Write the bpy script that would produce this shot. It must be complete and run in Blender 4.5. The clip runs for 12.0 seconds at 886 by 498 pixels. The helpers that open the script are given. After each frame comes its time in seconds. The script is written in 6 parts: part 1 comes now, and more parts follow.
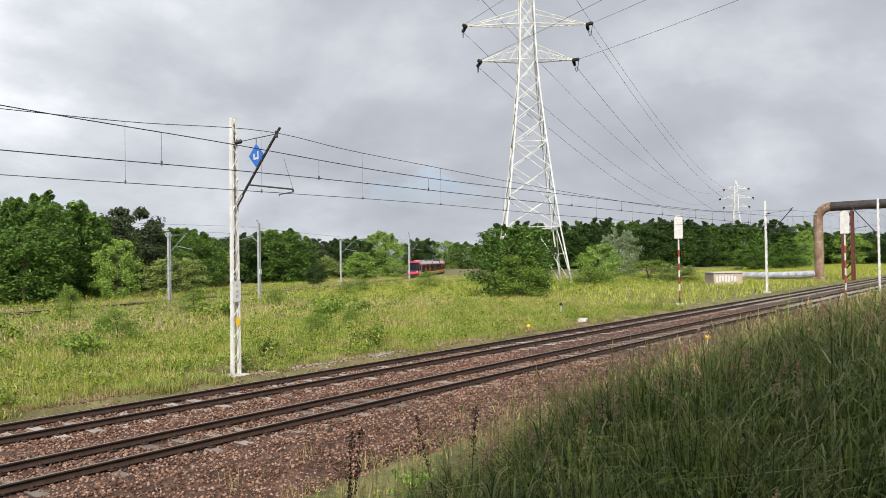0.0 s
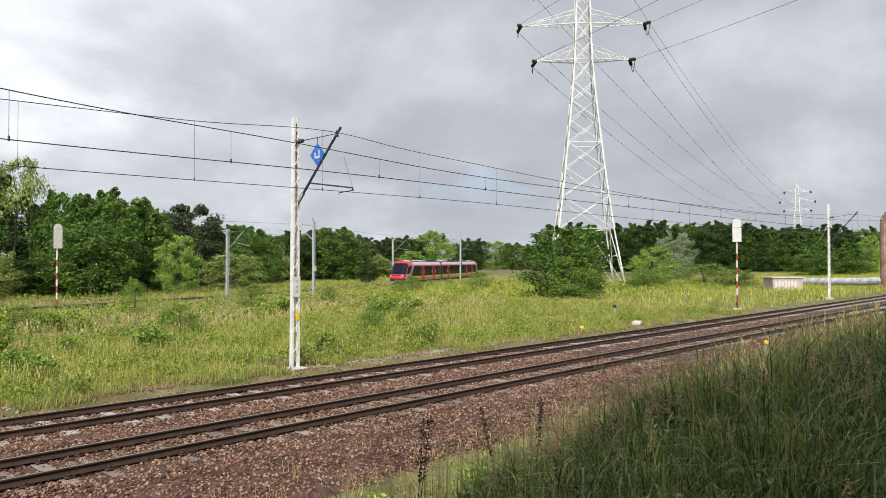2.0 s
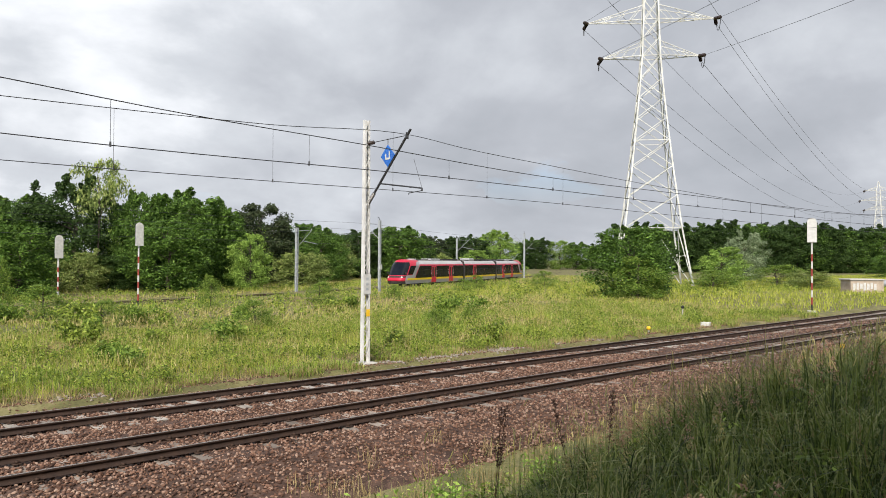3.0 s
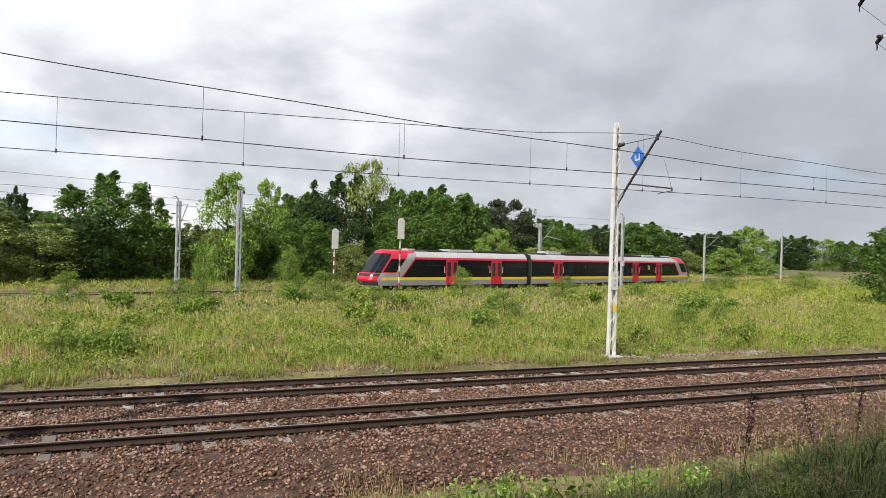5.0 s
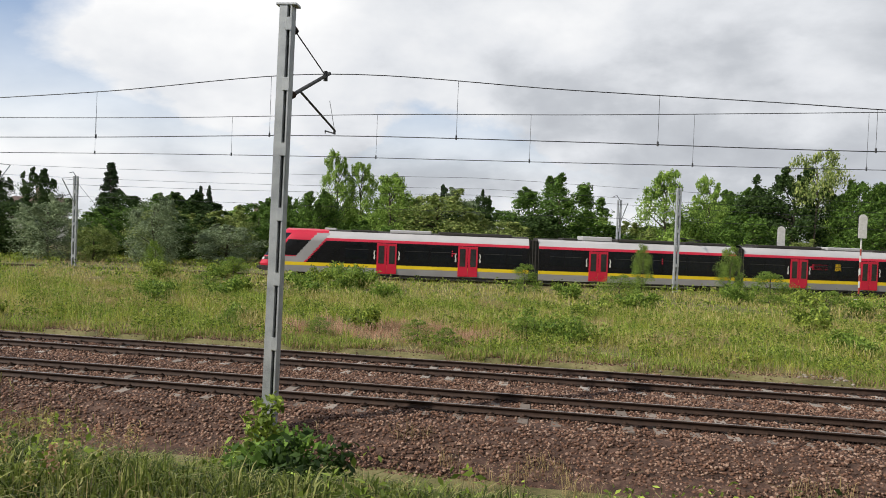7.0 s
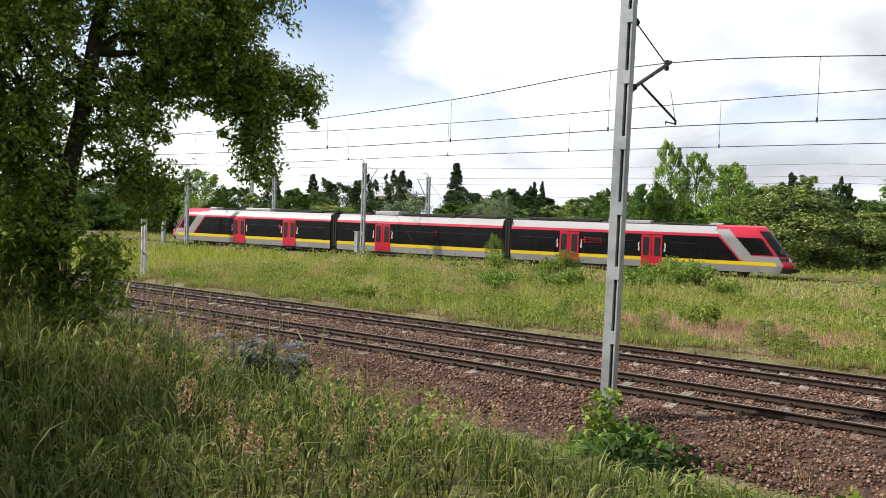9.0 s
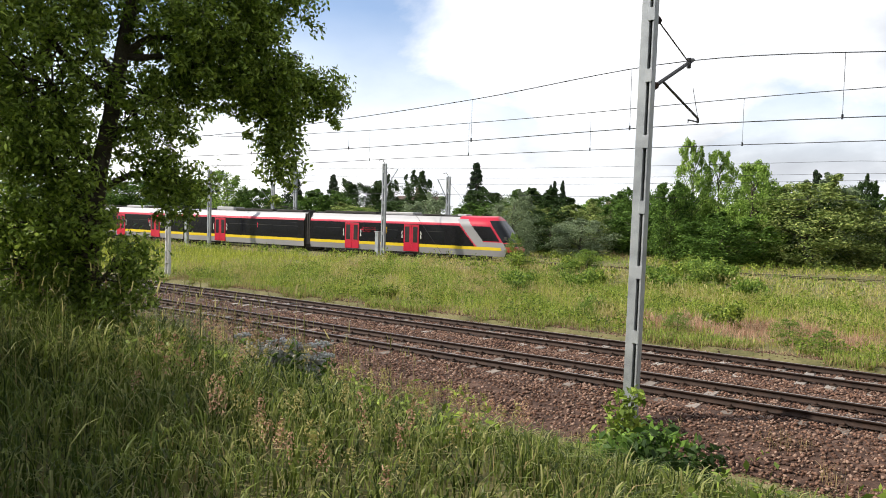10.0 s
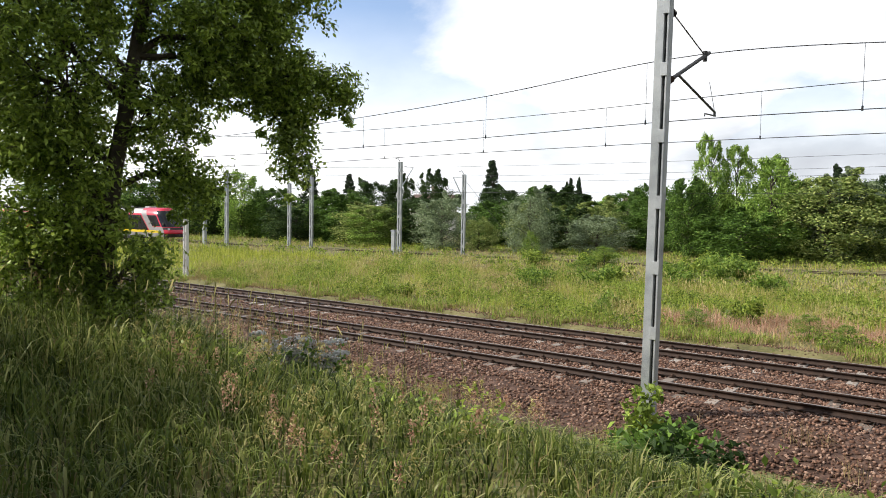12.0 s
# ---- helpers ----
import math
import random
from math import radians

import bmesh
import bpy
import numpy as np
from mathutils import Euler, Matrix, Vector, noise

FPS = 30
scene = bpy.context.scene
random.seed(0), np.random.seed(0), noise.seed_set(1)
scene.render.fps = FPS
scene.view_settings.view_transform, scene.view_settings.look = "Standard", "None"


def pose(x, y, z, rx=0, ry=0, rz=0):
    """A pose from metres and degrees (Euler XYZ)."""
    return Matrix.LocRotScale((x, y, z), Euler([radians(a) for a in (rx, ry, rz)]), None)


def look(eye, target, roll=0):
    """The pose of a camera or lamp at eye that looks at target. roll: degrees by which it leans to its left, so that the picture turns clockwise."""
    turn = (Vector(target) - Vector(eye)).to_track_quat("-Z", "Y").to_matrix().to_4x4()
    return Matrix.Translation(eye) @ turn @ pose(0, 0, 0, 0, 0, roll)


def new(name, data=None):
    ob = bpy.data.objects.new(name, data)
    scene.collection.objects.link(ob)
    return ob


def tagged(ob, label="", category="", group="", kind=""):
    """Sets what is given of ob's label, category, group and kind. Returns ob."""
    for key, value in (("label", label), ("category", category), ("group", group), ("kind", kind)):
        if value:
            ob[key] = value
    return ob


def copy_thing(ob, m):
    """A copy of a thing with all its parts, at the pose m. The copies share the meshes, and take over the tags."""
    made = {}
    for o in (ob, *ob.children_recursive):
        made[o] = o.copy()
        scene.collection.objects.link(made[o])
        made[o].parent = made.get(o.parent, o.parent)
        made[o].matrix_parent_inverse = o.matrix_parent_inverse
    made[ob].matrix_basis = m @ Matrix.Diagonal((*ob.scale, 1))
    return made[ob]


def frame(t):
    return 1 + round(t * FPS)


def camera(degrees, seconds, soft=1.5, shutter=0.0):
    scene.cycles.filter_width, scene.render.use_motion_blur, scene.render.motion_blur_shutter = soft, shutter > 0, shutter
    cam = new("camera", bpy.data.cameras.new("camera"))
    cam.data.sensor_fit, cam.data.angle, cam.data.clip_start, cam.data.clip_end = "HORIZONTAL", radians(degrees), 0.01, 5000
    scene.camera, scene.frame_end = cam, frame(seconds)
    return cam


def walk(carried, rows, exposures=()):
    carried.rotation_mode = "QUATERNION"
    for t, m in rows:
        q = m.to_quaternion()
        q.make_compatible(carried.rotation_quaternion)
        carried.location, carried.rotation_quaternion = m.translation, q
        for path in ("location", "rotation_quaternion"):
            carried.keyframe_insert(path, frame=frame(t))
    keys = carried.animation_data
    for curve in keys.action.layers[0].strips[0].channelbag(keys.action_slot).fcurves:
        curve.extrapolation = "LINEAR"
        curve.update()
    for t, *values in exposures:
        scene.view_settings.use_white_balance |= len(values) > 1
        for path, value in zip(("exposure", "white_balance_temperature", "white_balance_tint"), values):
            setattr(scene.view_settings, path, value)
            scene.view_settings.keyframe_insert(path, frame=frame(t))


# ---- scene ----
cam = camera(62.0, 12.0, soft=0.9)
ROWS = [
    (0, 8.142, -13.965, 3.737, -50.97, 0.89, 0.92),
    (0.5, 8.105, -13.880, 3.775, -50.60, 0.84, 0.73),
    (1, 8.084, -13.871, 3.757, -49.78, 0.89, 0.60),
    (1.5, 7.964, -13.908, 3.734, -48.55, 0.90, 0.25),
    (2, 7.840, -13.986, 3.691, -47.06, 0.94, 0.03),
    (2.5, 7.682, -14.084, 3.669, -44.82, 0.96, -0.12),
    (4.5, 6.367, -14.951, 3.793, -29.98, 0.25, -1.26),
    (5, 6.160, -15.387, 3.748, -23.78, 0.12, -1.59),
    (5.5, 6.021, -15.795, 3.737, -17.22, -0.13, -1.72),
    (6, 5.886, -16.010, 3.737, -9.72, -0.37, -1.84),
    (6.5, 5.789, -16.130, 3.788, -0.87, -0.80, -1.86),
    (7, 5.633, -16.212, 3.788, 8.95, -1.25, -2.28),
    (7.5, 5.550, -16.226, 3.780, 19.18, -1.83, -2.28),
    (9.5, 5.447, -16.372, 3.795, 35.23, -2.71, -1.67),
    (10, 5.450, -16.392, 3.788, 35.63, -2.71, -1.55),
    (10.5, 5.464, -16.396, 3.773, 35.99, -2.77, -1.52),
    (11, 5.458, -16.361, 3.760, 36.32, -2.73, -1.29),
    (11.5, 5.456, -16.346, 3.762, 36.63, -2.77, -1.16),
    (12, 5.455, -16.344, 3.763, 36.89, -2.86, -0.98),
]
walk(cam, [(t, pose(x, y, z, 90 + pitch, roll, yaw)) for t, x, y, z, yaw, pitch, roll in ROWS],
     exposures=[(0, 0.12), (2.5, 0.10), (4.5, 0.06), (5.5, 0.0), (6.5, -0.16), (7.5, -0.26), (9.5, 0.17), (12, 0.22)])

# ---- sky and sun ----
SUN_ELEVATION, SUN_FROM = 40.0, Vector((-0.80, -0.60, 0.0))
world = bpy.data.worlds.new("sky")
scene.world = world
world.use_nodes = True
wn, wl = world.node_tree.nodes, world.node_tree.links
background = wn["Background"]


def wnode(kind, **inputs):
    n = wn.new(kind)
    for k, v in inputs.items():
        n.inputs[k.replace("_", " ")].default_value = v
    return n


sky = wn.new("ShaderNodeTexSky")
sky.sky_type = "NISHITA"
sky.sun_disc = False
sky.sun_elevation = radians(SUN_ELEVATION)
sky.sun_rotation = math.atan2(SUN_FROM.x, SUN_FROM.y)
sky.air_density, sky.dust_density = 1.0, 0.6
coord = wn.new("ShaderNodeTexCoord")
split = wn.new("ShaderNodeSeparateXYZ")
wl.new(coord.outputs["Generated"], split.inputs[0])


def wmath(op, a, b=None, clamp=False):
    n = wn.new("ShaderNodeMath")
    n.operation, n.use_clamp = op, clamp
    for i, v in enumerate((a, b)):
        if v is None:
            continue
        if isinstance(v, (int, float)):
            n.inputs[i].default_value = v
        else:
            wl.new(v, n.inputs[i])
    return n.outputs[0]


# clouds lie on a flat deck: direction divided by height
height = wmath("ADD", wmath("MAXIMUM", split.outputs["Z"], 0.0), 0.42)
deck = wn.new("ShaderNodeCombineXYZ")
wl.new(wmath("DIVIDE", split.outputs["X"], height), deck.inputs[0])
wl.new(wmath("DIVIDE", split.outputs["Y"], height), deck.inputs[1])
deck.inputs[2].default_value = 3.7


def cloud_noise(scale, detail, rough, distortion):
    n = wnode("ShaderNodeTexNoise", Scale=scale, Detail=detail, Roughness=rough, Distortion=distortion)
    wl.new(deck.outputs[0], n.inputs["Vector"])
    return n.outputs[0]


def wramp(value, stops):
    n = wn.new("ShaderNodeValToRGB")
    wl.new(value, n.inputs[0])
    e = n.color_ramp.elements
    while len(e) < len(stops):
        e.new(0.5)
    for el, (at, c) in zip(e, stops):
        el.position, el.color = at, (*c, 1)
    return n.outputs[0]


# brighter cloud towards the sun's side of the sky, greyer away from it
side = wmath("ADD", wmath("MULTIPLY", split.outputs["X"], -0.5), 0.5)
low = wmath("SUBTRACT", 1.3, wmath("MULTIPLY", split.outputs["Z"], 4.4), True)
veil = wmath("MULTIPLY", wmath("SUBTRACT", 0.62, side), 0.34)
cover = wmath("MAXIMUM", low, wramp(wmath("ADD", cloud_noise(1.1, 8, 0.55, 0.2), veil), [(0.43, (0.15, 0.15, 0.15)), (0.53, (1, 1, 1))]))
glow = wramp(side, [(0.0, (0.01, 0.01, 0.01)), (0.2, (0.07, 0.07, 0.07)), (0.42, (0.225, 0.225, 0.225)), (0.9, (0.34, 0.34, 0.34))])
billow = wmath("ADD", wmath("MULTIPLY", cloud_noise(1.35, 9, 0.58, 0.25), 0.50), wmath("MULTIPLY", cloud_noise(3.6, 9, 0.5, 0.1), 0.44))
shade = wmath("ADD", wmath("SUBTRACT", billow, 0.085), glow)
cloud = wramp(shade, [(0.28, (0.41, 0.435, 0.48)), (0.42, (0.50, 0.524, 0.575)), (0.54, (0.66, 0.69, 0.74)), (0.63, (0.91, 0.935, 0.98)), (0.78, (1.2, 1.2, 1.2))])
skyscale = wn.new("ShaderNodeVectorMath")
skyscale.operation = "MULTIPLY"
wl.new(sky.outputs[0], skyscale.inputs[0])
skyscale.inputs[1].default_value = (0.112, 0.130, 0.154)
blend = wn.new("ShaderNodeMix")
blend.data_type = "RGBA"
wl.new(cover, blend.inputs["Factor"])
wl.new(skyscale.outputs[0], blend.inputs[6])
wl.new(cloud, blend.inputs[7])
wl.new(blend.outputs[2], background.inputs["Color"])
background.inputs["Strength"].default_value = 1.0

sun = new("sun", bpy.data.lights.new("sun", "SUN"))
sun.data.energy, sun.data.angle, sun.data.color = 5.0, radians(0.8), (1.0, 0.93, 0.82)
e = radians(SUN_ELEVATION)
sun.matrix_world = look((0, 0, 60), Vector((0, 0, 60)) - (SUN_FROM.normalized() * math.cos(e) + Vector((0, 0, math.sin(e)))))


# ---- materials ----
def material(name, stops, scale=8.0, rough=0.8, bump=0.0, metal=0.0, island=0.0, detail_scale=60.0, translucent=0.0, piece=0.0, specular=0.4):
    """Colour by two scales of noise through a ramp; island or piece: how far single leaves or pieces differ."""
    m = bpy.data.materials.new(name)
    m.use_nodes = True
    n, l = m.node_tree.nodes, m.node_tree.links
    b = n["Principled BSDF"]
    geo = n.new("ShaderNodeNewGeometry")

    def noise_of(s, detail):
        t = n.new("ShaderNodeTexNoise")
        t.inputs["Scale"].default_value, t.inputs["Detail"].default_value = s, detail
        l.new(geo.outputs["Position"], t.inputs["Vector"])
        return t.outputs[0]

    def calc(op, x, y):
        t = n.new("ShaderNodeMath")
        t.operation = op
        for i, v in enumerate((x, y)):
            if isinstance(v, (int, float)):
                t.inputs[i].default_value = v
            else:
                l.new(v, t.inputs[i])
        return t.outputs[0]

    fine = noise_of(detail_scale, 3)
    value = calc("ADD", calc("MULTIPLY", noise_of(scale, 5), 0.65), calc("MULTIPLY", fine, 0.35))
    if island:
        value = calc("ADD", calc("MULTIPLY", value, 1 - island), calc("MULTIPLY", geo.outputs["Random Per Island"], island))
    if piece:
        info = n.new("ShaderNodeObjectInfo")
        value = calc("ADD", calc("MULTIPLY", value, 1 - piece), calc("MULTIPLY", info.outputs["Random"], piece))
    ramp = n.new("ShaderNodeValToRGB")
    l.new(value, ramp.inputs[0])
    lo, hi = (0.32, 0.68) if not (island or piece) else (0.12, 0.88)
    el = ramp.color_ramp.elements
    while len(el) < len(stops):
        el.new(0.5)
    for i, c in enumerate(stops):
        el[i].position, el[i].color = lo + (hi - lo) * i / max(1, len(stops) - 1), (*c, 1)
    l.new(ramp.outputs[0], b.inputs["Base Color"])
    b.inputs["Metallic"].default_value = metal
    b.inputs["Specular IOR Level"].default_value = 0.18 if translucent else specular
    l.new(calc("ADD", calc("MULTIPLY", fine, 0.25), rough - 0.125), b.inputs["Roughness"])
    if bump:
        bn = n.new("ShaderNodeBump")
        bn.inputs["Strength"].default_value, bn.inputs["Distance"].default_value = bump, 0.02
        l.new(value if not island else fine, bn.inputs["Height"])
        l.new(bn.outputs[0], b.inputs["Normal"])
    if translucent:
        tr = n.new("ShaderNodeBsdfTranslucent")
        mix = n.new("ShaderNodeMixShader")
        mix.inputs[0].default_value = translucent
        l.new(ramp.outputs[0], tr.inputs["Color"])
        l.new(b.outputs[0], mix.inputs[1])
        l.new(tr.outputs[0], mix.inputs[2])
        l.new(mix.outputs[0], n["Material Output"].inputs["Surface"])
    return m


EARTH = material("earth", [(0.05, 0.05, 0.018), (0.13, 0.12, 0.042), (0.24, 0.205, 0.10)], 0.8, 0.95, 0.8, detail_scale=12)
# bed is darker than its stones: shade of the gaps put into its colour
BALLAST_BED = material("ballast_bed", [(0.018, 0.0102, 0.0072), (0.0682, 0.0372, 0.02604), (0.147, 0.0875, 0.063)], 5, 0.95, 1.0, detail_scale=22)
STONE = material("ballast_stone", [(0.022, 0.011, 0.008), (0.105, 0.052, 0.033), (0.20, 0.108, 0.072), (0.36, 0.25, 0.19)], 0.6, 0.9, 0.0, island=0.7)
PALE_STONE = material("pale_stone", [(0.204, 0.17, 0.136), (0.3264, 0.2924, 0.2448)], 3, 0.9, 0, island=0.5)
RAIL_SIDE = material("rusty_rail", [(0.022, 0.013, 0.010), (0.055, 0.030, 0.020)], 6, 0.75, 0.3, metal=0.2)
RAIL_TOP = material("rail_running_surface", [(0.22, 0.19, 0.17), (0.40, 0.36, 0.33)], 2, 0.40, metal=0.9)
SLEEPER = material("sleeper", [(0.153, 0.126, 0.108), (0.306, 0.272, 0.238), (0.4125, 0.3825, 0.345)], 3, 0.9, 0.5, piece=0.45, detail_scale=40)
SLEEPER_DARK = material("dark_sleeper", [(0.09, 0.07, 0.055), (0.20, 0.165, 0.14), (0.34, 0.29, 0.25)], 3, 0.9, 0.5, piece=0.45, detail_scale=40)
PLATE = material("fastening", [(0.03, 0.018, 0.013), (0.08, 0.045, 0.03)], 20, 0.8, metal=0.3)
GRASS = material("meadow_grass", [(0.09438, 0.1389, 0.02018), (0.2517, 0.3015, 0.03776), (0.4535, 0.4844, 0.07551), (0.6791, 0.6161, 0.2268)], 0.45, 0.55, island=0.5, translucent=0.35, detail_scale=2.2)
HERB = material("meadow_herbs", [(0.02835, 0.05198, 0.01134), (0.1154, 0.1732, 0.02822), (0.3074, 0.3912, 0.06287), (0.4432, 0.4782, 0.105)], 0.9, 0.55, island=0.5, translucent=0.35, detail_scale=3)
GRASS_GREEN = material("green_grass", [(0.03938, 0.07, 0.01225), (0.15, 0.2313, 0.0325), (0.3438, 0.4537, 0.07562), (0.5775, 0.605, 0.165)], 0.8, 0.5, island=0.55, translucent=0.35, detail_scale=4)
GRASS_STRAW = material("straw_grass", [(0.1456, 0.1344, 0.0392), (0.336, 0.2968, 0.0952), (0.504, 0.4368, 0.1792), (0.6496, 0.56, 0.3024)], 0.8, 0.6, island=0.55, translucent=0.3, detail_scale=4)
GRASS_DRY = material("dry_grass", [(0.26, 0.19, 0.085), (0.40, 0.31, 0.15), (0.48, 0.40, 0.22)], 0.4, 0.7, island=0.5, translucent=0.3, detail_scale=3)
GRASS_PINK = material("seeding_grass", [(0.187, 0.0935, 0.055), (0.462, 0.2585, 0.1705), (0.605, 0.396, 0.286), (0.44, 0.341, 0.132)], 0.5, 0.7, island=0.6, translucent=0.3, detail_scale=3)
GRASS_BANK = material("bank_grass", [(0.0169, 0.0286, 0.0091), (0.0884, 0.1274, 0.026), (0.2275, 0.2795, 0.0624), (0.494, 0.468, 0.208)], 0.9, 0.42, island=0.65, translucent=0.4, detail_scale=5)
LEAF = {
    # broadleaf ramps are stretched at both ends: sunlit and shaded contrast in the leaf colour
    "round": material("leaf_green", [(0.02218, 0.04434, 0.00888), (0.08129, 0.1562, 0.0271), (0.2365, 0.3876, 0.06901)], 0.5, 0.55, island=0.55, translucent=0.3, detail_scale=3),
    "dark": material("leaf_dark", [(0.01001, 0.02225, 0.006677), (0.0408, 0.07646, 0.01836), (0.1136, 0.1863, 0.04869)], 0.5, 0.6, island=0.5, translucent=0.25, detail_scale=3),
    "light": material("leaf_light", [(0.05534, 0.1018, 0.01859), (0.214, 0.3372, 0.06212), (0.5265, 0.71, 0.1568)], 0.5, 0.55, island=0.55, translucent=0.35, detail_scale=3),
    "olive": material("leaf_olive", [(0.05667, 0.085, 0.02257), (0.2163, 0.2931, 0.07582), (0.6075, 0.6408, 0.2226)], 0.5, 0.6, island=0.55, translucent=0.3, detail_scale=3),
    "willow": material("leaf_greygreen", [(0.05834, 0.08322, 0.04162), (0.2072, 0.2706, 0.1424), (0.5178, 0.6115, 0.3757)], 0.5, 0.6, island=0.55, translucent=0.3, detail_scale=3),
    "spruce": material("needles", [(0.009, 0.0192, 0.0072), (0.027, 0.0495, 0.018), (0.06, 0.096, 0.036)], 0.8, 0.65, island=0.5, translucent=0.1, detail_scale=4),
    "pine": material("pine_needles", [(0.02, 0.0336, 0.0144), (0.04, 0.056, 0.0224), (0.072, 0.084, 0.04)], 0.8, 0.65, island=0.5, translucent=0.1, detail_scale=4),
    "near": material("near_leaf", [(0.05899, 0.08622, 0.01891), (0.2206, 0.3122, 0.05434), (0.5336, 0.6578, 0.1185)], 2, 0.42, island=0.6, translucent=0.3, detail_scale=20),
}
LEAF["bush"] = material("leaf_bush", [(0.042, 0.084, 0.0144), (0.102, 0.18, 0.0264), (0.228, 0.324, 0.054), (0.36, 0.432, 0.096)], 0.7, 0.55, island=0.55, translucent=0.3, detail_scale=3)
LEAF["aspen"] = LEAF["olive"]
LEAF["spiky"] = LEAF["light"]
BARK = material("bark", [(0.045, 0.035, 0.028), (0.11, 0.09, 0.07)], 8, 0.95, 0.8)
WHITE_STEEL = material("white_painted_steel", [(0.42, 0.405, 0.385), (0.60, 0.59, 0.57), (0.68, 0.67, 0.65)], 2.5, 0.6, 0.2)
GREY_STEEL = material("galvanised_steel", [(0.22, 0.235, 0.25), (0.34, 0.36, 0.375), (0.44, 0.455, 0.465)], 2.5, 0.55, 0.15, metal=0.2)
PYLON_STEEL = material("pylon_steel", [(0.3, 0.3, 0.2812), (0.525, 0.525, 0.4875), (0.65, 0.65, 0.6125)], 0.6, 0.65, metal=0.1)
DARK_STEEL = material("dark_steel", [(0.025, 0.025, 0.027), (0.07, 0.07, 0.072)], 12, 0.6, metal=0.4)
WIRE = material("wire", [(0.035, 0.037, 0.04), (0.08, 0.08, 0.085)], 3, 0.55, metal=0.5)
INSULATOR = material("insulator", [(0.025, 0.018, 0.016), (0.05, 0.035, 0.03)], 20, 0.3)
CONCRETE = material("concrete", [(0.36, 0.34, 0.31), (0.52, 0.50, 0.46)], 6, 0.9, 0.4)
RED_PAINT = material("red_paint", [(0.20, 0.03, 0.025), (0.34, 0.055, 0.042)], 6, 0.7)
WHITE_PAINT = material("white_paint", [(0.425, 0.4165, 0.391), (0.595, 0.5865, 0.5695)], 5, 0.6)
BLUE_SIGN = material("blue_enamel", [(0.015, 0.10, 0.40), (0.02, 0.13, 0.48)], 5, 0.35)
YELLOW_PAINT = material("yellow_paint", [(0.70, 0.42, 0.02), (0.85, 0.55, 0.03)], 8, 0.5)
BLACK_PAINT = material("black_paint", [(0.012, 0.012, 0.013), (0.03, 0.03, 0.03)], 8, 0.6)
RUST_PIPE = material("rusty_cladding", [(0.08, 0.036, 0.02), (0.224, 0.136, 0.088), (0.336, 0.304, 0.264)], 0.7, 0.75, 0.5, detail_scale=5)
DARK_PIPE = material("tarred_pipe", [(0.02, 0.017, 0.016), (0.06, 0.05, 0.045)], 1.5, 0.7, 0.3)
FOIL = material("aluminium_cladding", [(0.22, 0.23, 0.24), (0.45, 0.46, 0.48), (0.62, 0.63, 0.65)], 1.2, 0.5, 0.8, metal=0.3, detail_scale=6)
BRICK = material("plaster", [(0.315, 0.24, 0.18), (0.45, 0.375, 0.3)], 2, 0.9, 0.3)
ROOF = material("roof_tile", [(0.10, 0.07, 0.06), (0.18, 0.12, 0.10)], 4, 0.85, 0.3)
WALL = material("render_wall", [(0.60, 0.58, 0.53), (0.75, 0.73, 0.69)], 2, 0.9)
TRAIN_RED = material("train_red", [(0.46, 0.010, 0.035), (0.54, 0.016, 0.045)], 0.7, 0.32, specular=0.5)
TRAIN_GREY = material("train_grey", [(0.27, 0.26, 0.265), (0.33, 0.32, 0.325)], 0.7, 0.35)
TRAIN_ROOF = material("train_roof_white", [(0.391, 0.3825, 0.391), (0.476, 0.4675, 0.476)], 0.7, 0.4)
DARK_RED = material("dark_red_oxide", [(0.06, 0.015, 0.012), (0.14, 0.04, 0.03)], 1.5, 0.8)
TRAIN_YELLOW = material("train_yellow", [(0.66, 0.47, 0.01), (0.76, 0.55, 0.02)], 0.7, 0.4)
TRAIN_DARK = material("train_underframe", [(0.018, 0.017, 0.016), (0.05, 0.045, 0.04)], 5, 0.8)
TRAIN_BAND = material("train_black_band", [(0.005, 0.005, 0.006), (0.010, 0.009, 0.011)], 2, 0.24, specular=0.25)
GLASS = material("tinted_glass", [(0.004, 0.005, 0.008), (0.010, 0.011, 0.014)], 1, 0.15, specular=0.35)
DOOR_GLASS = material("door_glass", [(0.02, 0.018, 0.02), (0.045, 0.04, 0.045)], 3, 0.1, specular=0.7)
LAMP_GLASS = material("lamp_glass", [(0.5, 0.5, 0.5), (0.7, 0.7, 0.7)], 20, 0.1, specular=0.8)


# ---- building helpers ----
def part(name, bm, mat, parent=None, label=""):
    """Links a bmesh, or a ready mesh, as one object under a thing."""
    if isinstance(bm, bmesh.types.BMesh):
        me = bpy.data.meshes.new(name)
        bm.to_mesh(me)
        bm.free()
    else:
        me = bm
    if mat and not me.materials:
        me.materials.append(mat)
    ob = new(name, me)
    if parent:
        ob.parent = parent
    if label:
        ob["label"] = label
    return ob


def thing(name, m, label, category, group="", kind=""):
    ob = new(name)
    ob.matrix_basis = m
    ob.empty_display_size = 0.2
    return tagged(ob, label, category, group, kind)


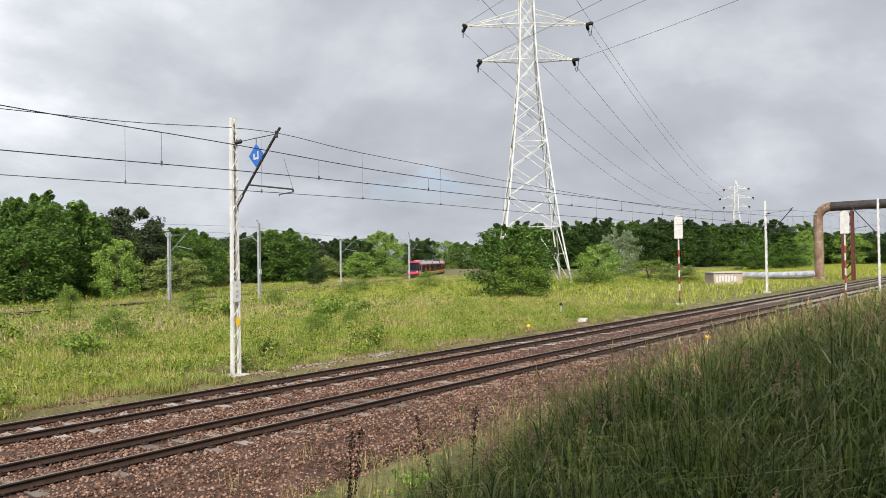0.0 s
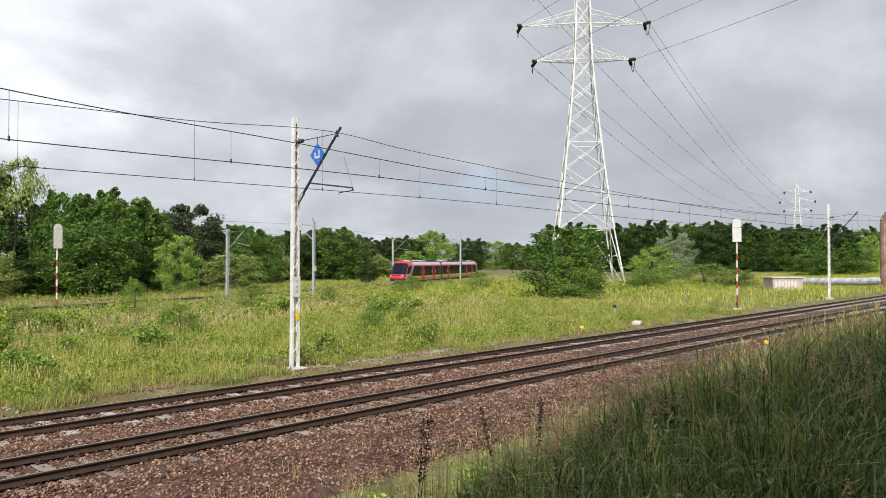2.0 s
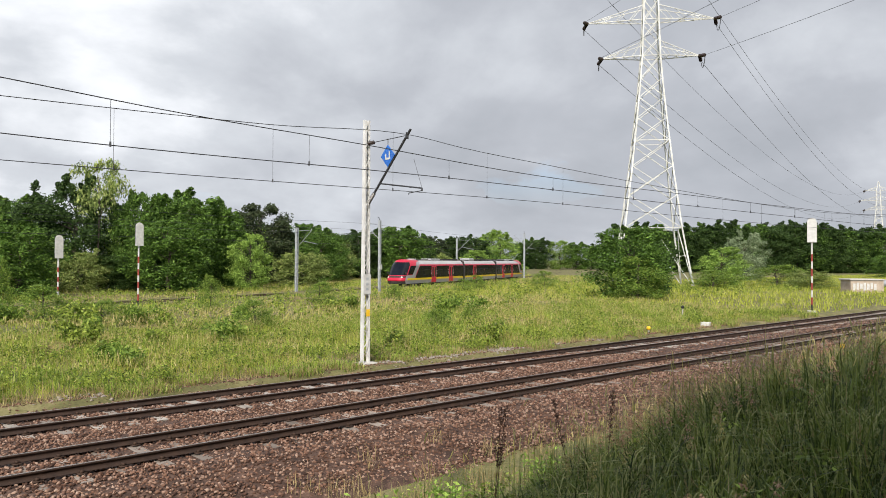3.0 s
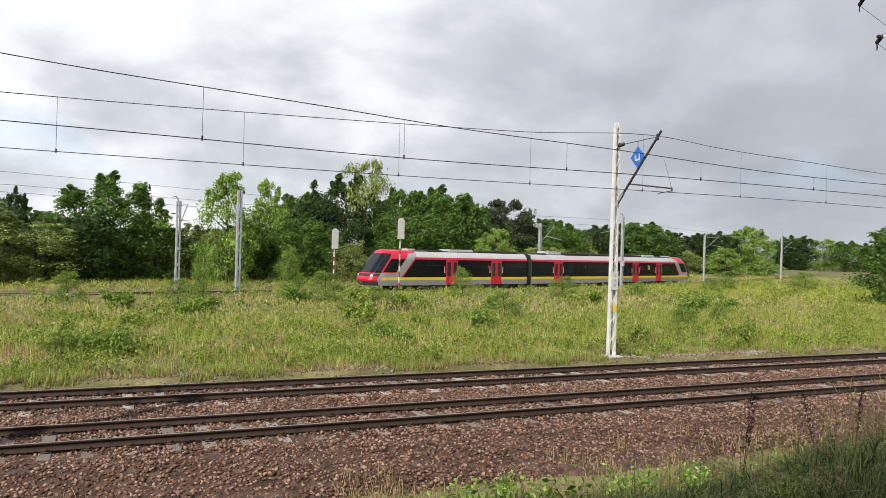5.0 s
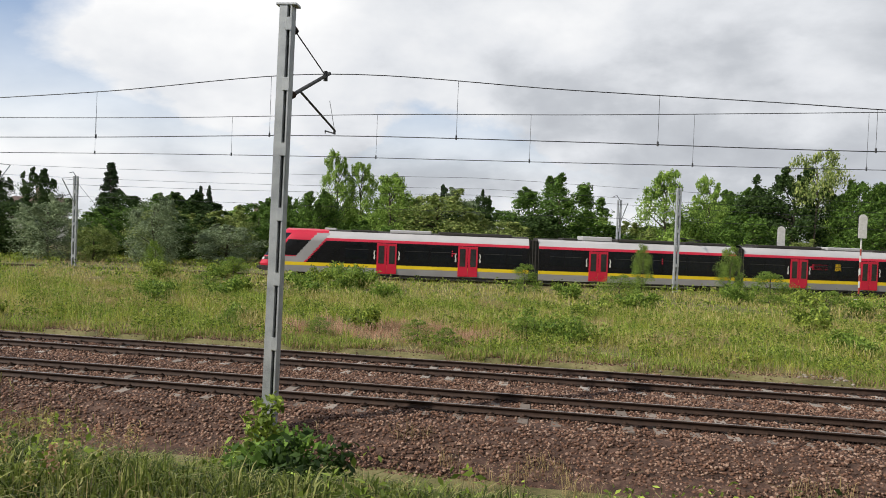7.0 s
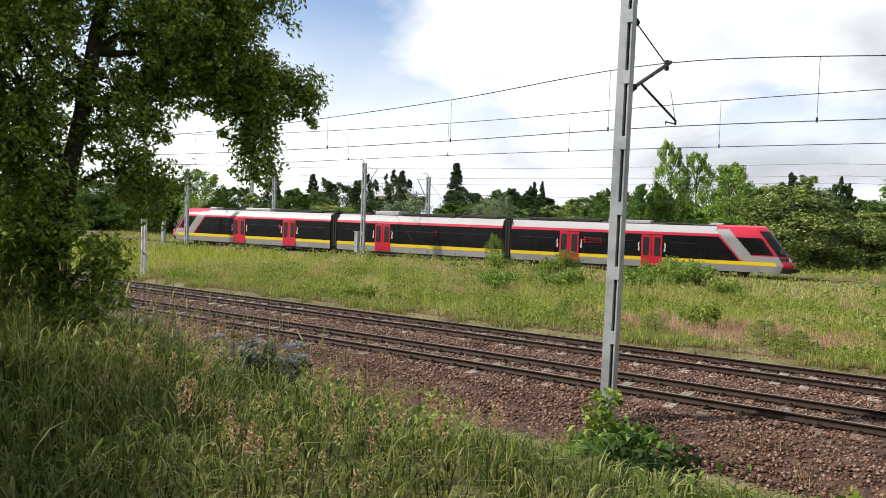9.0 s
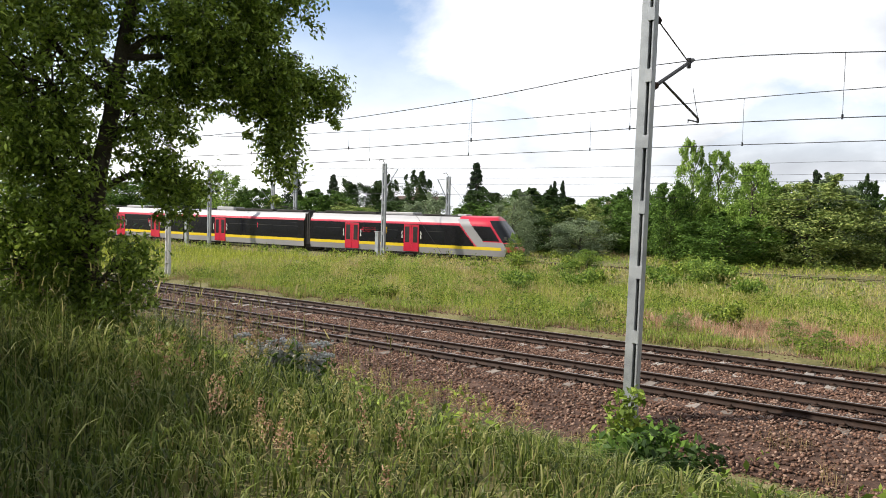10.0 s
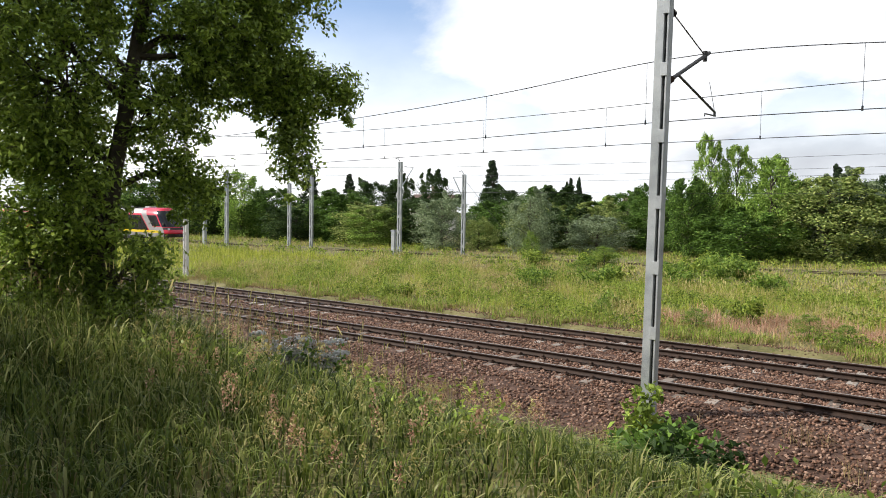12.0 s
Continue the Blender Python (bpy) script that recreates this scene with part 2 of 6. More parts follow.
def box(bm, x0, x1, y0, y1, z0, z1, bevel=0.0, m=None):
    r = bmesh.ops.create_cube(bm, size=1)
    vs = r["verts"]
    for v in vs:
        v.co = Vector((x0 + (v.co.x + 0.5) * (x1 - x0), y0 + (v.co.y + 0.5) * (y1 - y0), z0 + (v.co.z + 0.5) * (z1 - z0)))
        if m:
            v.co = m @ v.co
    if bevel:
        edges = list({ed for v in vs for ed in v.link_edges})
        bmesh.ops.bevel(bm, geom=edges, offset=bevel, segments=2, affect="EDGES", profile=0.5)
    return bm


def rod(bm, a, b, r0, r1=None, sides=6):
    """A bar from a to b."""
    a, b = Vector(a), Vector(b)
    r1 = r0 if r1 is None else r1
    d = b - a
    q = d.to_track_quat("Z", "Y").to_matrix().to_4x4()
    m = Matrix.Translation((a + b) / 2) @ q
    bmesh.ops.create_cone(bm, cap_ends=True, segments=sides, radius1=r0, radius2=r1, depth=d.length, matrix=m)
    return bm


def bar(bm, a, b, w, h=None):
    """A square or flat bar from a to b."""
    a, b = Vector(a), Vector(b)
    d = b - a
    m = Matrix.Translation((a + b) / 2) @ d.to_track_quat("Z", "Y").to_matrix().to_4x4()
    h = h or w
    return box(bm, -w / 2, w / 2, -h / 2, h / 2, -d.length / 2, d.length / 2, m=m)


def np_mesh(name, verts, faces, mat, smooth=False):
    me = bpy.data.meshes.new(name)
    verts, faces = np.asarray(verts, np.float32), np.asarray(faces, np.int32)
    k = faces.shape[1]
    me.vertices.add(len(verts))
    me.vertices.foreach_set("co", verts.ravel())
    me.loops.add(faces.size)
    me.loops.foreach_set("vertex_index", faces.ravel())
    me.polygons.add(len(faces))
    me.polygons.foreach_set("loop_start", np.arange(0, faces.size, k, dtype=np.int32))
    me.polygons.foreach_set("loop_total", np.full(len(faces), k, np.int32))
    if smooth:
        me.polygons.foreach_set("use_smooth", np.ones(len(faces), bool))
    me.update()
    me.validate()
    me.materials.append(mat)
    return me


def ramp_np(v, a, b):
    t = np.clip((v - a) / (b - a), 0, 1)
    return t * t * (3 - 2 * t)


def wave(x, y):
    return 0.5 * np.sin(0.31 * x + 1.3) * np.cos(0.27 * y) + 0.3 * np.sin(0.83 * x - 0.6 * y) + 0.2 * np.sin(1.9 * x + 1.1 * y)


def ground_height(x, y):
    x, y = np.asarray(x, float), np.asarray(y, float)
    z = np.where(y > 6, -0.05 + 0.10 * wave(x, y) * ramp_np(y, 7.5, 12), -0.24)
    z = np.where(y < 6.6, -0.26 + 0.18 * ramp_np(y, 6.1, 6.6) * 1.0, z)
    z = np.where(y < -1.2, -0.26 - 0.36 * ramp_np(-y, 1.2, 3.0), z)
    z = z + ramp_np(-y, 4.6, 12.6) * 2.68 + np.where(y < -4, 0.08 * wave(x * 1.5, y * 1.5), 0) * ramp_np(-y, 4, 7)
    return z


def track_y(x):
    """Axis of the second line, which curves away behind the meadow."""
    return 42.01 + 0.2277 * x + 1.281e-3 * x * x + 0.298e-6 * x ** 3


# ---- ground ----
def axis(*spans):
    return np.unique(np.concatenate([np.arange(a, b + 1e-6, s) for a, b, s in spans]))


gx = axis((-4000, -400, 600), (-400, -60, 20), (-60, 110, 1.0), (110, 400, 15), (400, 4000, 600))
gy = axis((-4000, -100, 600), (-100, -20, 8), (-20, 14, 0.35), (14, 60, 1.5), (60, 300, 15), (300, 4000, 600))
X, Y = np.meshgrid(gx, gy)
Z = ground_height(X, Y)
nx, ny = len(gx), len(gy)
I = np.arange(nx * ny).reshape(ny, nx)
F = np.stack([I[:-1, :-1], I[:-1, 1:], I[1:, 1:], I[1:, :-1]], -1).reshape(-1, 4)
ground = part("ground", np_mesh("ground", np.stack([X, Y, Z], -1).reshape(-1, 3), F, EARTH, True), None)
tagged(ground, "grassy earth of the meadow and the railway bank", "ground", kind="structure")

# ballast bed, a low prism laid on the ground
bx = axis((-160, -30, 5), (-30, 60, 0.5), (60, 330, 5))
by = np.array([-3.4, -2.9, -2.3, -1.8, -1.35, -0.9, 0.0, 0.7, 1.4, 2.0, 2.7, 3.4, 4.0, 4.7, 5.4, 5.9, 6.4, 6.75])
bz = np.array([-0.70, -0.56, -0.43, -0.33, -0.225, -0.205, -0.205, -0.205, -0.205, -0.20, -0.20, -0.20, -0.205, -0.205, -0.205, -0.205, -0.19, -0.30])
X, Y = np.meshgrid(bx, by)
Z = np.repeat(bz[:, None], len(bx), 1) + 0.025 * np.sin(X * 2.3 + Y * 3.1) * np.cos(X * 0.9 - Y * 2.2)
Y = Y + 0.15 * np.sin(X * 0.7) * (np.abs(Y - 1.7) > 4.5)
I = np.arange(X.size).reshape(X.shape)
F = np.stack([I[:-1, :-1], I[:-1, 1:], I[1:, 1:], I[1:, :-1]], -1).reshape(-1, 4)
bed = part("ballast_bed", np_mesh("ballast_bed", np.stack([X, Y, Z], -1).reshape(-1, 3), F, BALLAST_BED, True), None)
tagged(bed, "bed of reddish-brown crushed stone under the tracks", "ballast", kind="structure")


def bed_height(x, y):
    return np.interp(y, by, bz) + 0.025 * np.sin(x * 2.3 + y * 3.1) * np.cos(x * 0.9 - y * 2.2)


rng = np.random.default_rng(5)


def stones(name, x, y, size, mat, z=None):
    """Loose stones, each an uneven octahedron with its own turn."""
    n = len(x)
    base = np.array([[1, 0, 0], [-1, 0, 0], [0, 1, 0], [0, -1, 0], [0, 0, 1], [0, 0, -1]], float)
    v = base[None] * rng.uniform(0.55, 1.1, (n, 6, 1)) + rng.normal(0, 0.16, (n, 6, 3))
    a = rng.uniform(0, 6.28, n)
    c, s = np.cos(a)[:, None], np.sin(a)[:, None]
    tilt = rng.normal(0, 0.5, n)[:, None]
    vx, vy, vz = v[..., 0], v[..., 1] * np.cos(tilt) - v[..., 2] * np.sin(tilt), v[..., 1] * np.sin(tilt) + v[..., 2] * np.cos(tilt)
    v = np.stack([vx * c - vy * s, vx * s + vy * c, vz * 0.75], -1) * np.asarray(size)[:, None, None]
    z = bed_height(x, y) if z is None else z
    v += np.stack([x, y, z + 0.25 * size], -1)[:, None]
    f = np.array([[0, 2, 4], [2, 1, 4], [1, 3, 4], [3, 0, 4], [2, 0, 5], [1, 2, 5], [3, 1, 5], [0, 3, 5]])
    f = f[None] + 6 * np.arange(n)[:, None, None]
    return part(name, np_mesh(name, v.reshape(-1, 3), f.reshape(-1, 3), mat), None)


n = 135000
sx, sy = rng.uniform(-16, 34, n), rng.uniform(-3.3, 6.7, n)
sx[:22000] = np.where(np.arange(22000) % 3 == 0, rng.uniform(-28, -16, 22000), rng.uniform(34, 62, 22000))
ss = rng.uniform(0.022, 0.058, n)
tagged(stones("ballast_stones", sx, sy, ss, STONE), "loose reddish-brown crushed stones between the rails", "ballast", kind="stuff")
n = 520
lump = np.array([24.6, 26.2, 27.0, 29.4, 30.2, 33.0, 36.5, 14.0, 9.0])[rng.integers(0, 9, n)]
sx, sy = lump + rng.normal(0, 0.55, n), rng.normal(7.0, 0.24, n)
tagged(stones("pale_stones", sx, sy, rng.uniform(0.03, 0.09, n), PALE_STONE, ground_height(sx, sy)), "pale chalky rubble along the far track edge", "rubble", kind="stuff")

n = 9000
sx, sy = rng.uniform(-24, 50, n), rng.normal(6.9, 0.22, n)
tagged(stones("edge_stones", sx, sy, rng.uniform(0.015, 0.045, n), STONE, np.maximum(ground_height(sx, sy), bed_height(sx, sy))), "scattered brown stones along the far ballast edge", "ballast", kind="stuff")

# ---- tracks ----
PITCH = 0.72


def rail_mesh(x0, x1):
    """Flat-bottomed rail, head at height 0."""
    prof = [(-0.07, -0.15), (-0.07, -0.138), (-0.012, -0.118), (-0.009, -0.045), (-0.036, -0.034), (-0.036, -0.006), (-0.028, 0.0),
            (0.028, 0.0), (0.036, -0.006), (0.036, -0.034), (0.009, -0.045), (0.012, -0.118), (0.07, -0.138), (0.07, -0.15)]
    xs = np.arange(x0, x1 + 0.1, 15.0)
    k = len(prof)
    verts = [(x, py, pz) for x in xs for py, pz in prof]
    faces = [(i * k + j, i * k + (j + 1) % k, (i + 1) * k + (j + 1) % k, (i + 1) * k + j) for i in range(len(xs) - 1) for j in range(k)]
    me = np_mesh("rail", verts, faces, RAIL_SIDE)
    me.materials.append(RAIL_TOP)
    for i, p in enumerate(me.polygons):
        if i % k == 6:
            p.material_index = 1
    return me


def sleeper_mesh(mat):
    bm = bmesh.new()
    box(bm, -0.12, 0.12, -1.27, 1.27, -0.31, -0.165, 0.015)
    for v in bm.verts:
        v.co += Vector((random.uniform(-0.008, 0.008), random.uniform(-0.02, 0.02), random.uniform(-0.006, 0.004)))
    me = bpy.data.meshes.new("sleeper")
    bm.to_mesh(me)
    bm.free()
    me.materials.append(mat)
    return me


sleeper_meshes = {mat: [sleeper_mesh(mat) for _ in range(6)] for mat in (SLEEPER, SLEEPER_DARK)}
RAILS = rail_mesh(-165, 345)


def chair_np(xs, ys):
    """Base plates and clips at each rail seat, joined."""
    verts, faces = [], []
    cube = np.array([[x, y, z] for x in (-1, 1) for y in (-1, 1) for z in (-1, 1)], float)
    cf = np.array([[0, 1, 3, 2], [4, 6, 7, 5], [0, 4, 5, 1], [2, 3, 7, 6], [0, 2, 6, 4], [1, 5, 7, 3]])
    k = 0
    for x in xs:
        for y in ys:
            for cx, cy, cz, hx, hy, hz in ((0, 0, -0.157, 0.08, 0.17, 0.008), (0, 0.095, -0.128, 0.035, 0.028, 0.028), (0, -0.095, -0.128, 0.035, 0.028, 0.028)):
                verts.append(cube * (hx, hy, hz) + (x + cx, y + cy, cz))
                faces.append(cf + k)
                k += 8
    return np_mesh("fastenings", np.concatenate(verts), np.concatenate(faces), PLATE)


def railway_track(y0, label, mat):
    t = thing("railway_track", pose(0, y0, 0), label, "railway track", "tracks of the near line", "structure")
    for dy in (-0.7175, 0.7175):
        r = part("rail", RAILS, None, t, "rusty steel rail with a worn top")
        r.location = (0, dy, 0)
    for k in range(-48, 96):
        s = part("sleeper", random.choice(sleeper_meshes[mat]), None, t)
        s.location = (k * PITCH + random.uniform(-0.03, 0.03), random.uniform(-0.04, 0.04), random.uniform(-0.036, -0.006))
        s.rotation_euler = (0, random.uniform(-0.01, 0.01), random.uniform(-0.02, 0.02))
    far = bmesh.new()
    for k in list(range(-150, -48)) + list(range(96, 400)):
        box(far, k * PITCH - 0.12, k * PITCH + 0.12, -1.27, 1.27, -0.31, -0.165)
    tagged(part("far_sleepers", far, SLEEPER, t), kind="stuff")
    tagged(part("fastenings", chair_np(np.arange(-48, 96) * PITCH, (-0.7175, 0.7175)), None, t), kind="stuff")
    return t


railway_track(0.7175, "straight near track with rusty rails on wooden sleepers", SLEEPER_DARK)
railway_track(4.6675, "straight farther track with rusty rails on pale sleepers", SLEEPER)

# second line's own bed and rails, seen in gaps of the grass
cx = np.arange(-170, 240, 3.0)
cyy = track_y(cx)
slope = np.gradient(cyy, cx)
nn = np.stack([-slope, np.ones_like(slope)], -1) / np.hypot(slope, 1)[:, None]
offs, zs = np.array([-2.6, -1.6, 1.6, 2.6]), np.array([-0.1, 0.0, 0.0, -0.1]) - 0.16
V = np.stack([np.column_stack([cx + nn[:, 0] * o, cyy + nn[:, 1] * o, np.full(len(cx), z)]) for o, z in zip(offs, zs)], 1).reshape(-1, 3)
I = np.arange(len(cx) * 4).reshape(len(cx), 4)
F = np.stack([I[:-1, :-1], I[1:, :-1], I[1:, 1:], I[:-1, 1:]], -1).reshape(-1, 4)
tagged(part("ballast_bed", np_mesh("second_bed", V, F, BALLAST_BED), None), "ballast bed of the curving second line beyond the meadow", "ballast", kind="structure")
second = thing("railway_track", pose(0, 0, 0), "curving track of the second line beyond the meadow", "railway track", kind="structure")
for o in (-0.7175, 0.7175):
    bm = bmesh.new()
    pts = [Vector((x + n0[0] * o, y + n0[1] * o, -0.07)) for x, y, n0 in zip(cx, cyy, nn)]
    for a, b in zip(pts, pts[1:]):
        bar(bm, a, b, 0.07, 0.15)
    part("rail", bm, RAIL_SIDE, second)


# ---- masts, wires ----
def channel_bm(x0, x1, h):
    """One steel channel, leaning from x0 at its foot to x1 at its top, open towards the mast's middle."""
    bm = bmesh.new()
    s = -1 if x0 < 0 else 1
    prof = [(0, -0.08), (0, 0.08), (-0.06 * s, 0.08), (-0.06 * s, 0.067), (-0.014 * s, 0.067), (-0.014 * s, -0.067), (-0.06 * s, -0.067), (-0.06 * s, -0.08)]
    lo = [bm.verts.new((x0 + p, q, 0)) for p, q in prof]
    hi = [bm.verts.new((x1 + p, q, h)) for p, q in prof]
    for i in range(8):
        bm.faces.new((lo[i], lo[(i + 1) % 8], hi[(i + 1) % 8], hi[i]))
    bm.faces.new(hi)
    bmesh.ops.recalc_face_normals(bm, faces=bm.faces)
    return bm


def lattice_pole(x, y, z0, h, label, group, lean=0.0, turn=0.0):
    """White painted mast: two channels laced with diagonal bars, on a concrete foot."""
    t = thing("catenary_mast", pose(x, y, z0, 0, lean, turn), label, "catenary mast", group)
    for s in (-1, 1):
        part("channel", channel_bm(0.165 * s, 0.105 * s, h), WHITE_STEEL, t)
    bm = bmesh.new()
    k, z = 0, 0.25
    while z < h - 0.35:
        w = 0.15 - 0.06 * z / h
        s = 1 if k % 2 else -1
        for yy in (-0.085, 0.085):
            bar(bm, (-s * w, yy, z), (s * w, yy, z + 0.36), 0.035, 0.008)
        z += 0.36
        k += 1
    part("lacing", bm, WHITE_STEEL, t)
    bm = bmesh.new()
    box(bm, -0.36, 0.36, -0.3, 0.3, -0.5, 0.10, 0.03)
    part("foundation", bm, CONCRETE, t, "concrete foundation block")
    return t


def insulator_np(bm, a, b, r=0.05, n=7):
    a, b = Vector(a), Vector(b)
    rod(bm, a, b, r * 0.45)
    for i in range(n):
        p, q = a.lerp(b, (i + 0.15) / n), a.lerp(b, (i + 0.75) / n)
        rod(bm, p, q, r, r * 0.6, 8)


def cantilever(t, z_low, z_high, tip_y, tip_z, contact_y, contact_z, tip_x=0.0):
    """Slanting strut, stay rod, registration tube and steady arm, in the mast's space; tip_y signed away from the mast."""
    s = 1 if tip_y > 0 else -1
    foot, tip = Vector((0, s * 0.15, z_low)), Vector((tip_x, tip_y, tip_z))
    bm = bmesh.new()
    rod(bm, foot.lerp(tip, 0.14), tip + (tip - foot).normalized() * 0.25, 0.045)
    rod(bm, tip + Vector((0, 0, 0.10)), tip - Vector((0, 0, 0.12)), 0.05)
    part("strut", bm, DARK_STEEL, t, "dark steel strut")
    bm = bmesh.new()
    insulator_np(bm, foot, foot.lerp(tip, 0.16), 0.075)
    part("insulator", bm, INSULATOR, t)
    bm = bmesh.new()
    top = Vector((0, s * 0.12, z_high))
    insulator_np(bm, top, top.lerp(tip, 0.16), 0.075)
    part("insulator", bm, INSULATOR, t)
    bm = bmesh.new()
    rod(bm, top.lerp(tip, 0.15), tip, 0.014)
    part("stay", bm, DARK_STEEL, t)
    bm = bmesh.new()
    mid = foot.lerp(tip, 0.30)
    end = Vector((tip_x, contact_y + s * 0.15, contact_z + 0.18))
    rod(bm, mid, end, 0.026)
    rod(bm, end, end + Vector((0, 0, -0.10)), 0.03)
    part("registration_tube", bm, DARK_STEEL, t)
    bm = bmesh.new()
    rod(bm, end + Vector((0, 0, -0.08)), (tip_x, contact_y - s * 0.55, contact_z + 0.06), 0.016)
    rod(bm, (tip_x, contact_y - s * 0.55, contact_z + 0.06), (tip_x, contact_y - s * 0.55, contact_z), 0.012)
    rod(bm, end.lerp(tip, 0.55), end, 0.006)
    part("steady_arm", bm, DARK_STEEL, t)


MAST = "masts of the near line"
mast = lattice_pole(23.14, 7.30, -0.10, 8.80, "white lattice catenary mast with a slanting arm beside the track", MAST)
cantilever(mast, 5.80, 7.95, -2.0, 8.05, -2.65, 6.0, 0.25)
bm = bmesh.new()
box(bm, -0.16, 0.16, -0.11, -0.09, 2.55, 3.25, 0.008)
plate = part("number_plate", bm, WHITE_PAINT, mast, "white number plate with dark bars")
for k in range(3):
    bm = bmesh.new()
    box(bm, -0.05, 0.05, -0.118, -0.111, 2.68 + k * 0.18, 2.78 + k * 0.18)
    part("marking", bm, GREY_STEEL, plate)
bm = bmesh.new()
box(bm, -0.03, 0.12, -0.105, -0.088, 1.75, 2.0)
part("yellow_plate", bm, YELLOW_PAINT, mast, "small yellow plate")
# blue square sign standing on its corner, with a white bent mark
bm = bmesh.new()
c = Matrix.Translation((0.12, -1.10, 7.42)) @ pose(0, 0, 0, 45, 0, 0)
box(bm, -0.012, 0.012, -0.28, 0.28, -0.28, 0.28, 0.004, m=c)
sign = part("sign", bm, BLUE_SIGN, mast, "blue diamond sign with a white bracket mark")
for side in (-0.017, 0.017):
    bm = bmesh.new()
    bm.faces.new([bm.verts.new((0.12 + side, -1.10 + p, 7.42 + q)) for p, q in ((-0.14, -0.13), (0.14, -0.13), (0.14, 0.07), (0.07, 0.07), (0.07, -0.06), (-0.07, -0.06), (-0.07, 0.15), (-0.14, 0.15))])
    part("marking", bm, WHITE_PAINT, sign)
bm = bmesh.new()
rod(bm, (0.12, -1.10, 7.80), (0.12, -1.10, 8.02), 0.012)
part("hanger", bm, DARK_STEEL, mast)

m2 = lattice_pole(-29.8, 7.35, -0.02, 8.6, "white lattice catenary mast half hidden by leaves", MAST)
cantilever(m2, 5.80, 7.95, -2.0, 8.05, -2.65, 6.0)
m3 = lattice_pole(86.0, 7.4, 0.0, 9.2, "white lattice catenary mast far along the track", MAST)
cantilever(m3, 5.6, 7.9, -2.4, 8.2, -2.7, 6.0)
m4 = lattice_pole(91.0, -1.7, -0.3, 9.4, "white lattice catenary mast far along the near track", MAST)
cantilever(m4, 6.0, 8.4, 2.2, 8.6, 2.5, 6.3)

# grey mast: two channels joined by batten plates
grey = thing("catenary_mast", pose(0.0, -2.06, -0.55, -0.4, 0.5, 0), "grey galvanised steel catenary mast rising from the bushes", "catenary mast", MAST)
for s in (-1, 1):
    bm = bmesh.new()
    x0, x1 = (-0.14, 0.03) if s < 0 else (0.09, 0.13)
    box(bm, x0, x1, -0.125, 0.10, -0.6, 8.75, 0.008)
    part("channel", bm, GREY_STEEL, grey)
for k, z in enumerate((0.55, 1.85, 3.15, 4.45, 5.75, 7.05, 8.25)):
    bm = bmesh.new()
    box(bm, 0.0, 0.138, -0.145, -0.126, z, z + 0.26, 0.006)
    part("batten_plate", bm, GREY_STEEL, grey)
bm = bmesh.new()
box(bm, 0.025, 0.095, -0.04, -0.02, -0.5, 8.7)
part("web", bm, DARK_STEEL, grey)
bm = bmesh.new()
box(bm, -0.21, 0.21, -0.14, 0.14, 8.75, 8.80, 0.01)
part("cap", bm, GREY_STEEL, grey)
bm = bmesh.new()
box(bm, -0.3, 0.3, -0.3, 0.3, -0.7, -0.02, 0.03)
part("foundation", bm, CONCRETE, grey, "weathered concrete foundation block")
cantilever(grey, 6.95, 8.45, 2.15, 7.85, 2.85, 6.55, 0.12)


def wire_mesh(name, pts, r, label, group="", sides=5):
    """One hanging wire through pts."""
    cu = bpy.data.curves.new(name, "CURVE")
    cu.dimensions, cu.bevel_depth, cu.bevel_resolution = "3D", r, 1
    sp = cu.splines.new("POLY")
    sp.points.add(len(pts) - 1)
    for p, q in zip(sp.points, pts):
        p.co = (*q, 1)
    tmp = bpy.data.objects.new(name, cu)
    me = bpy.data.meshes.new_from_object(tmp)
    bpy.data.objects.remove(tmp)
    me.materials.clear()
    me.materials.append(WIRE)
    return tagged(part(name, me, None), label, "wire", group)


def span(a, b, sag, n=24):
    a, b = Vector(a), Vector(b)
    return [a.lerp(b, i / n) - Vector((0, 0, 4 * sag * (i / n) * (1 - i / n))) for i in range(n + 1)]


def hung(knots, y):
    """A smooth hanging line through knots of x and z above y."""
    kx, kz = np.array(knots, float).T
    slope_ = np.gradient(kz, kx)
    out = []
    for i in range(len(kx) - 1):
        w_ = kx[i + 1] - kx[i]
        for u in np.linspace(0, 1, 9)[: 9 if i == len(kx) - 2 else 8]:
            z = (2 * u ** 3 - 3 * u ** 2 + 1) * kz[i] + (u ** 3 - 2 * u ** 2 + u) * w_ * slope_[i] + (3 * u ** 2 - 2 * u ** 3) * kz[i + 1] + (u ** 3 - u ** 2) * w_ * slope_[i + 1]
            x = kx[i] + u * w_
            out.append(Vector((x, y + 0.2 * math.sin(x * 0.06), z)))
    return out


def catenary(y, supports, low, group):
    """Carrying wire, contact wire and droppers of one track."""
    carry = hung(supports, y)
    w = wire_mesh("catenary_wire", carry, 0.011, "sagging copper carrying wire above the track", group)
    contact = hung(low, y)
    c = wire_mesh("contact_wire", contact, 0.011, "taut copper contact wire above the track", group)
    cxs, czs, cys = [p.x for p in carry], [p.z for p in carry], [p.y for p in carry]
    x = supports[0][0] + 2.2
    while x < supports[-1][0] - 1:
        z, yy = np.interp(x, cxs, czs), np.interp(x, cxs, cys)
        bm = bmesh.new()
        contact_z = np.interp(x, [p.x for p in contact], [p.z for p in contact])
        rod(bm, (x, yy, z), (x, yy, contact_z), 0.005, sides=4)
        rod(bm, (x, yy, contact_z - 0.03), (x, yy, contact_z + 0.07), 0.022, sides=5)
        part("dropper", bm, WIRE, c)
        x += 4.5


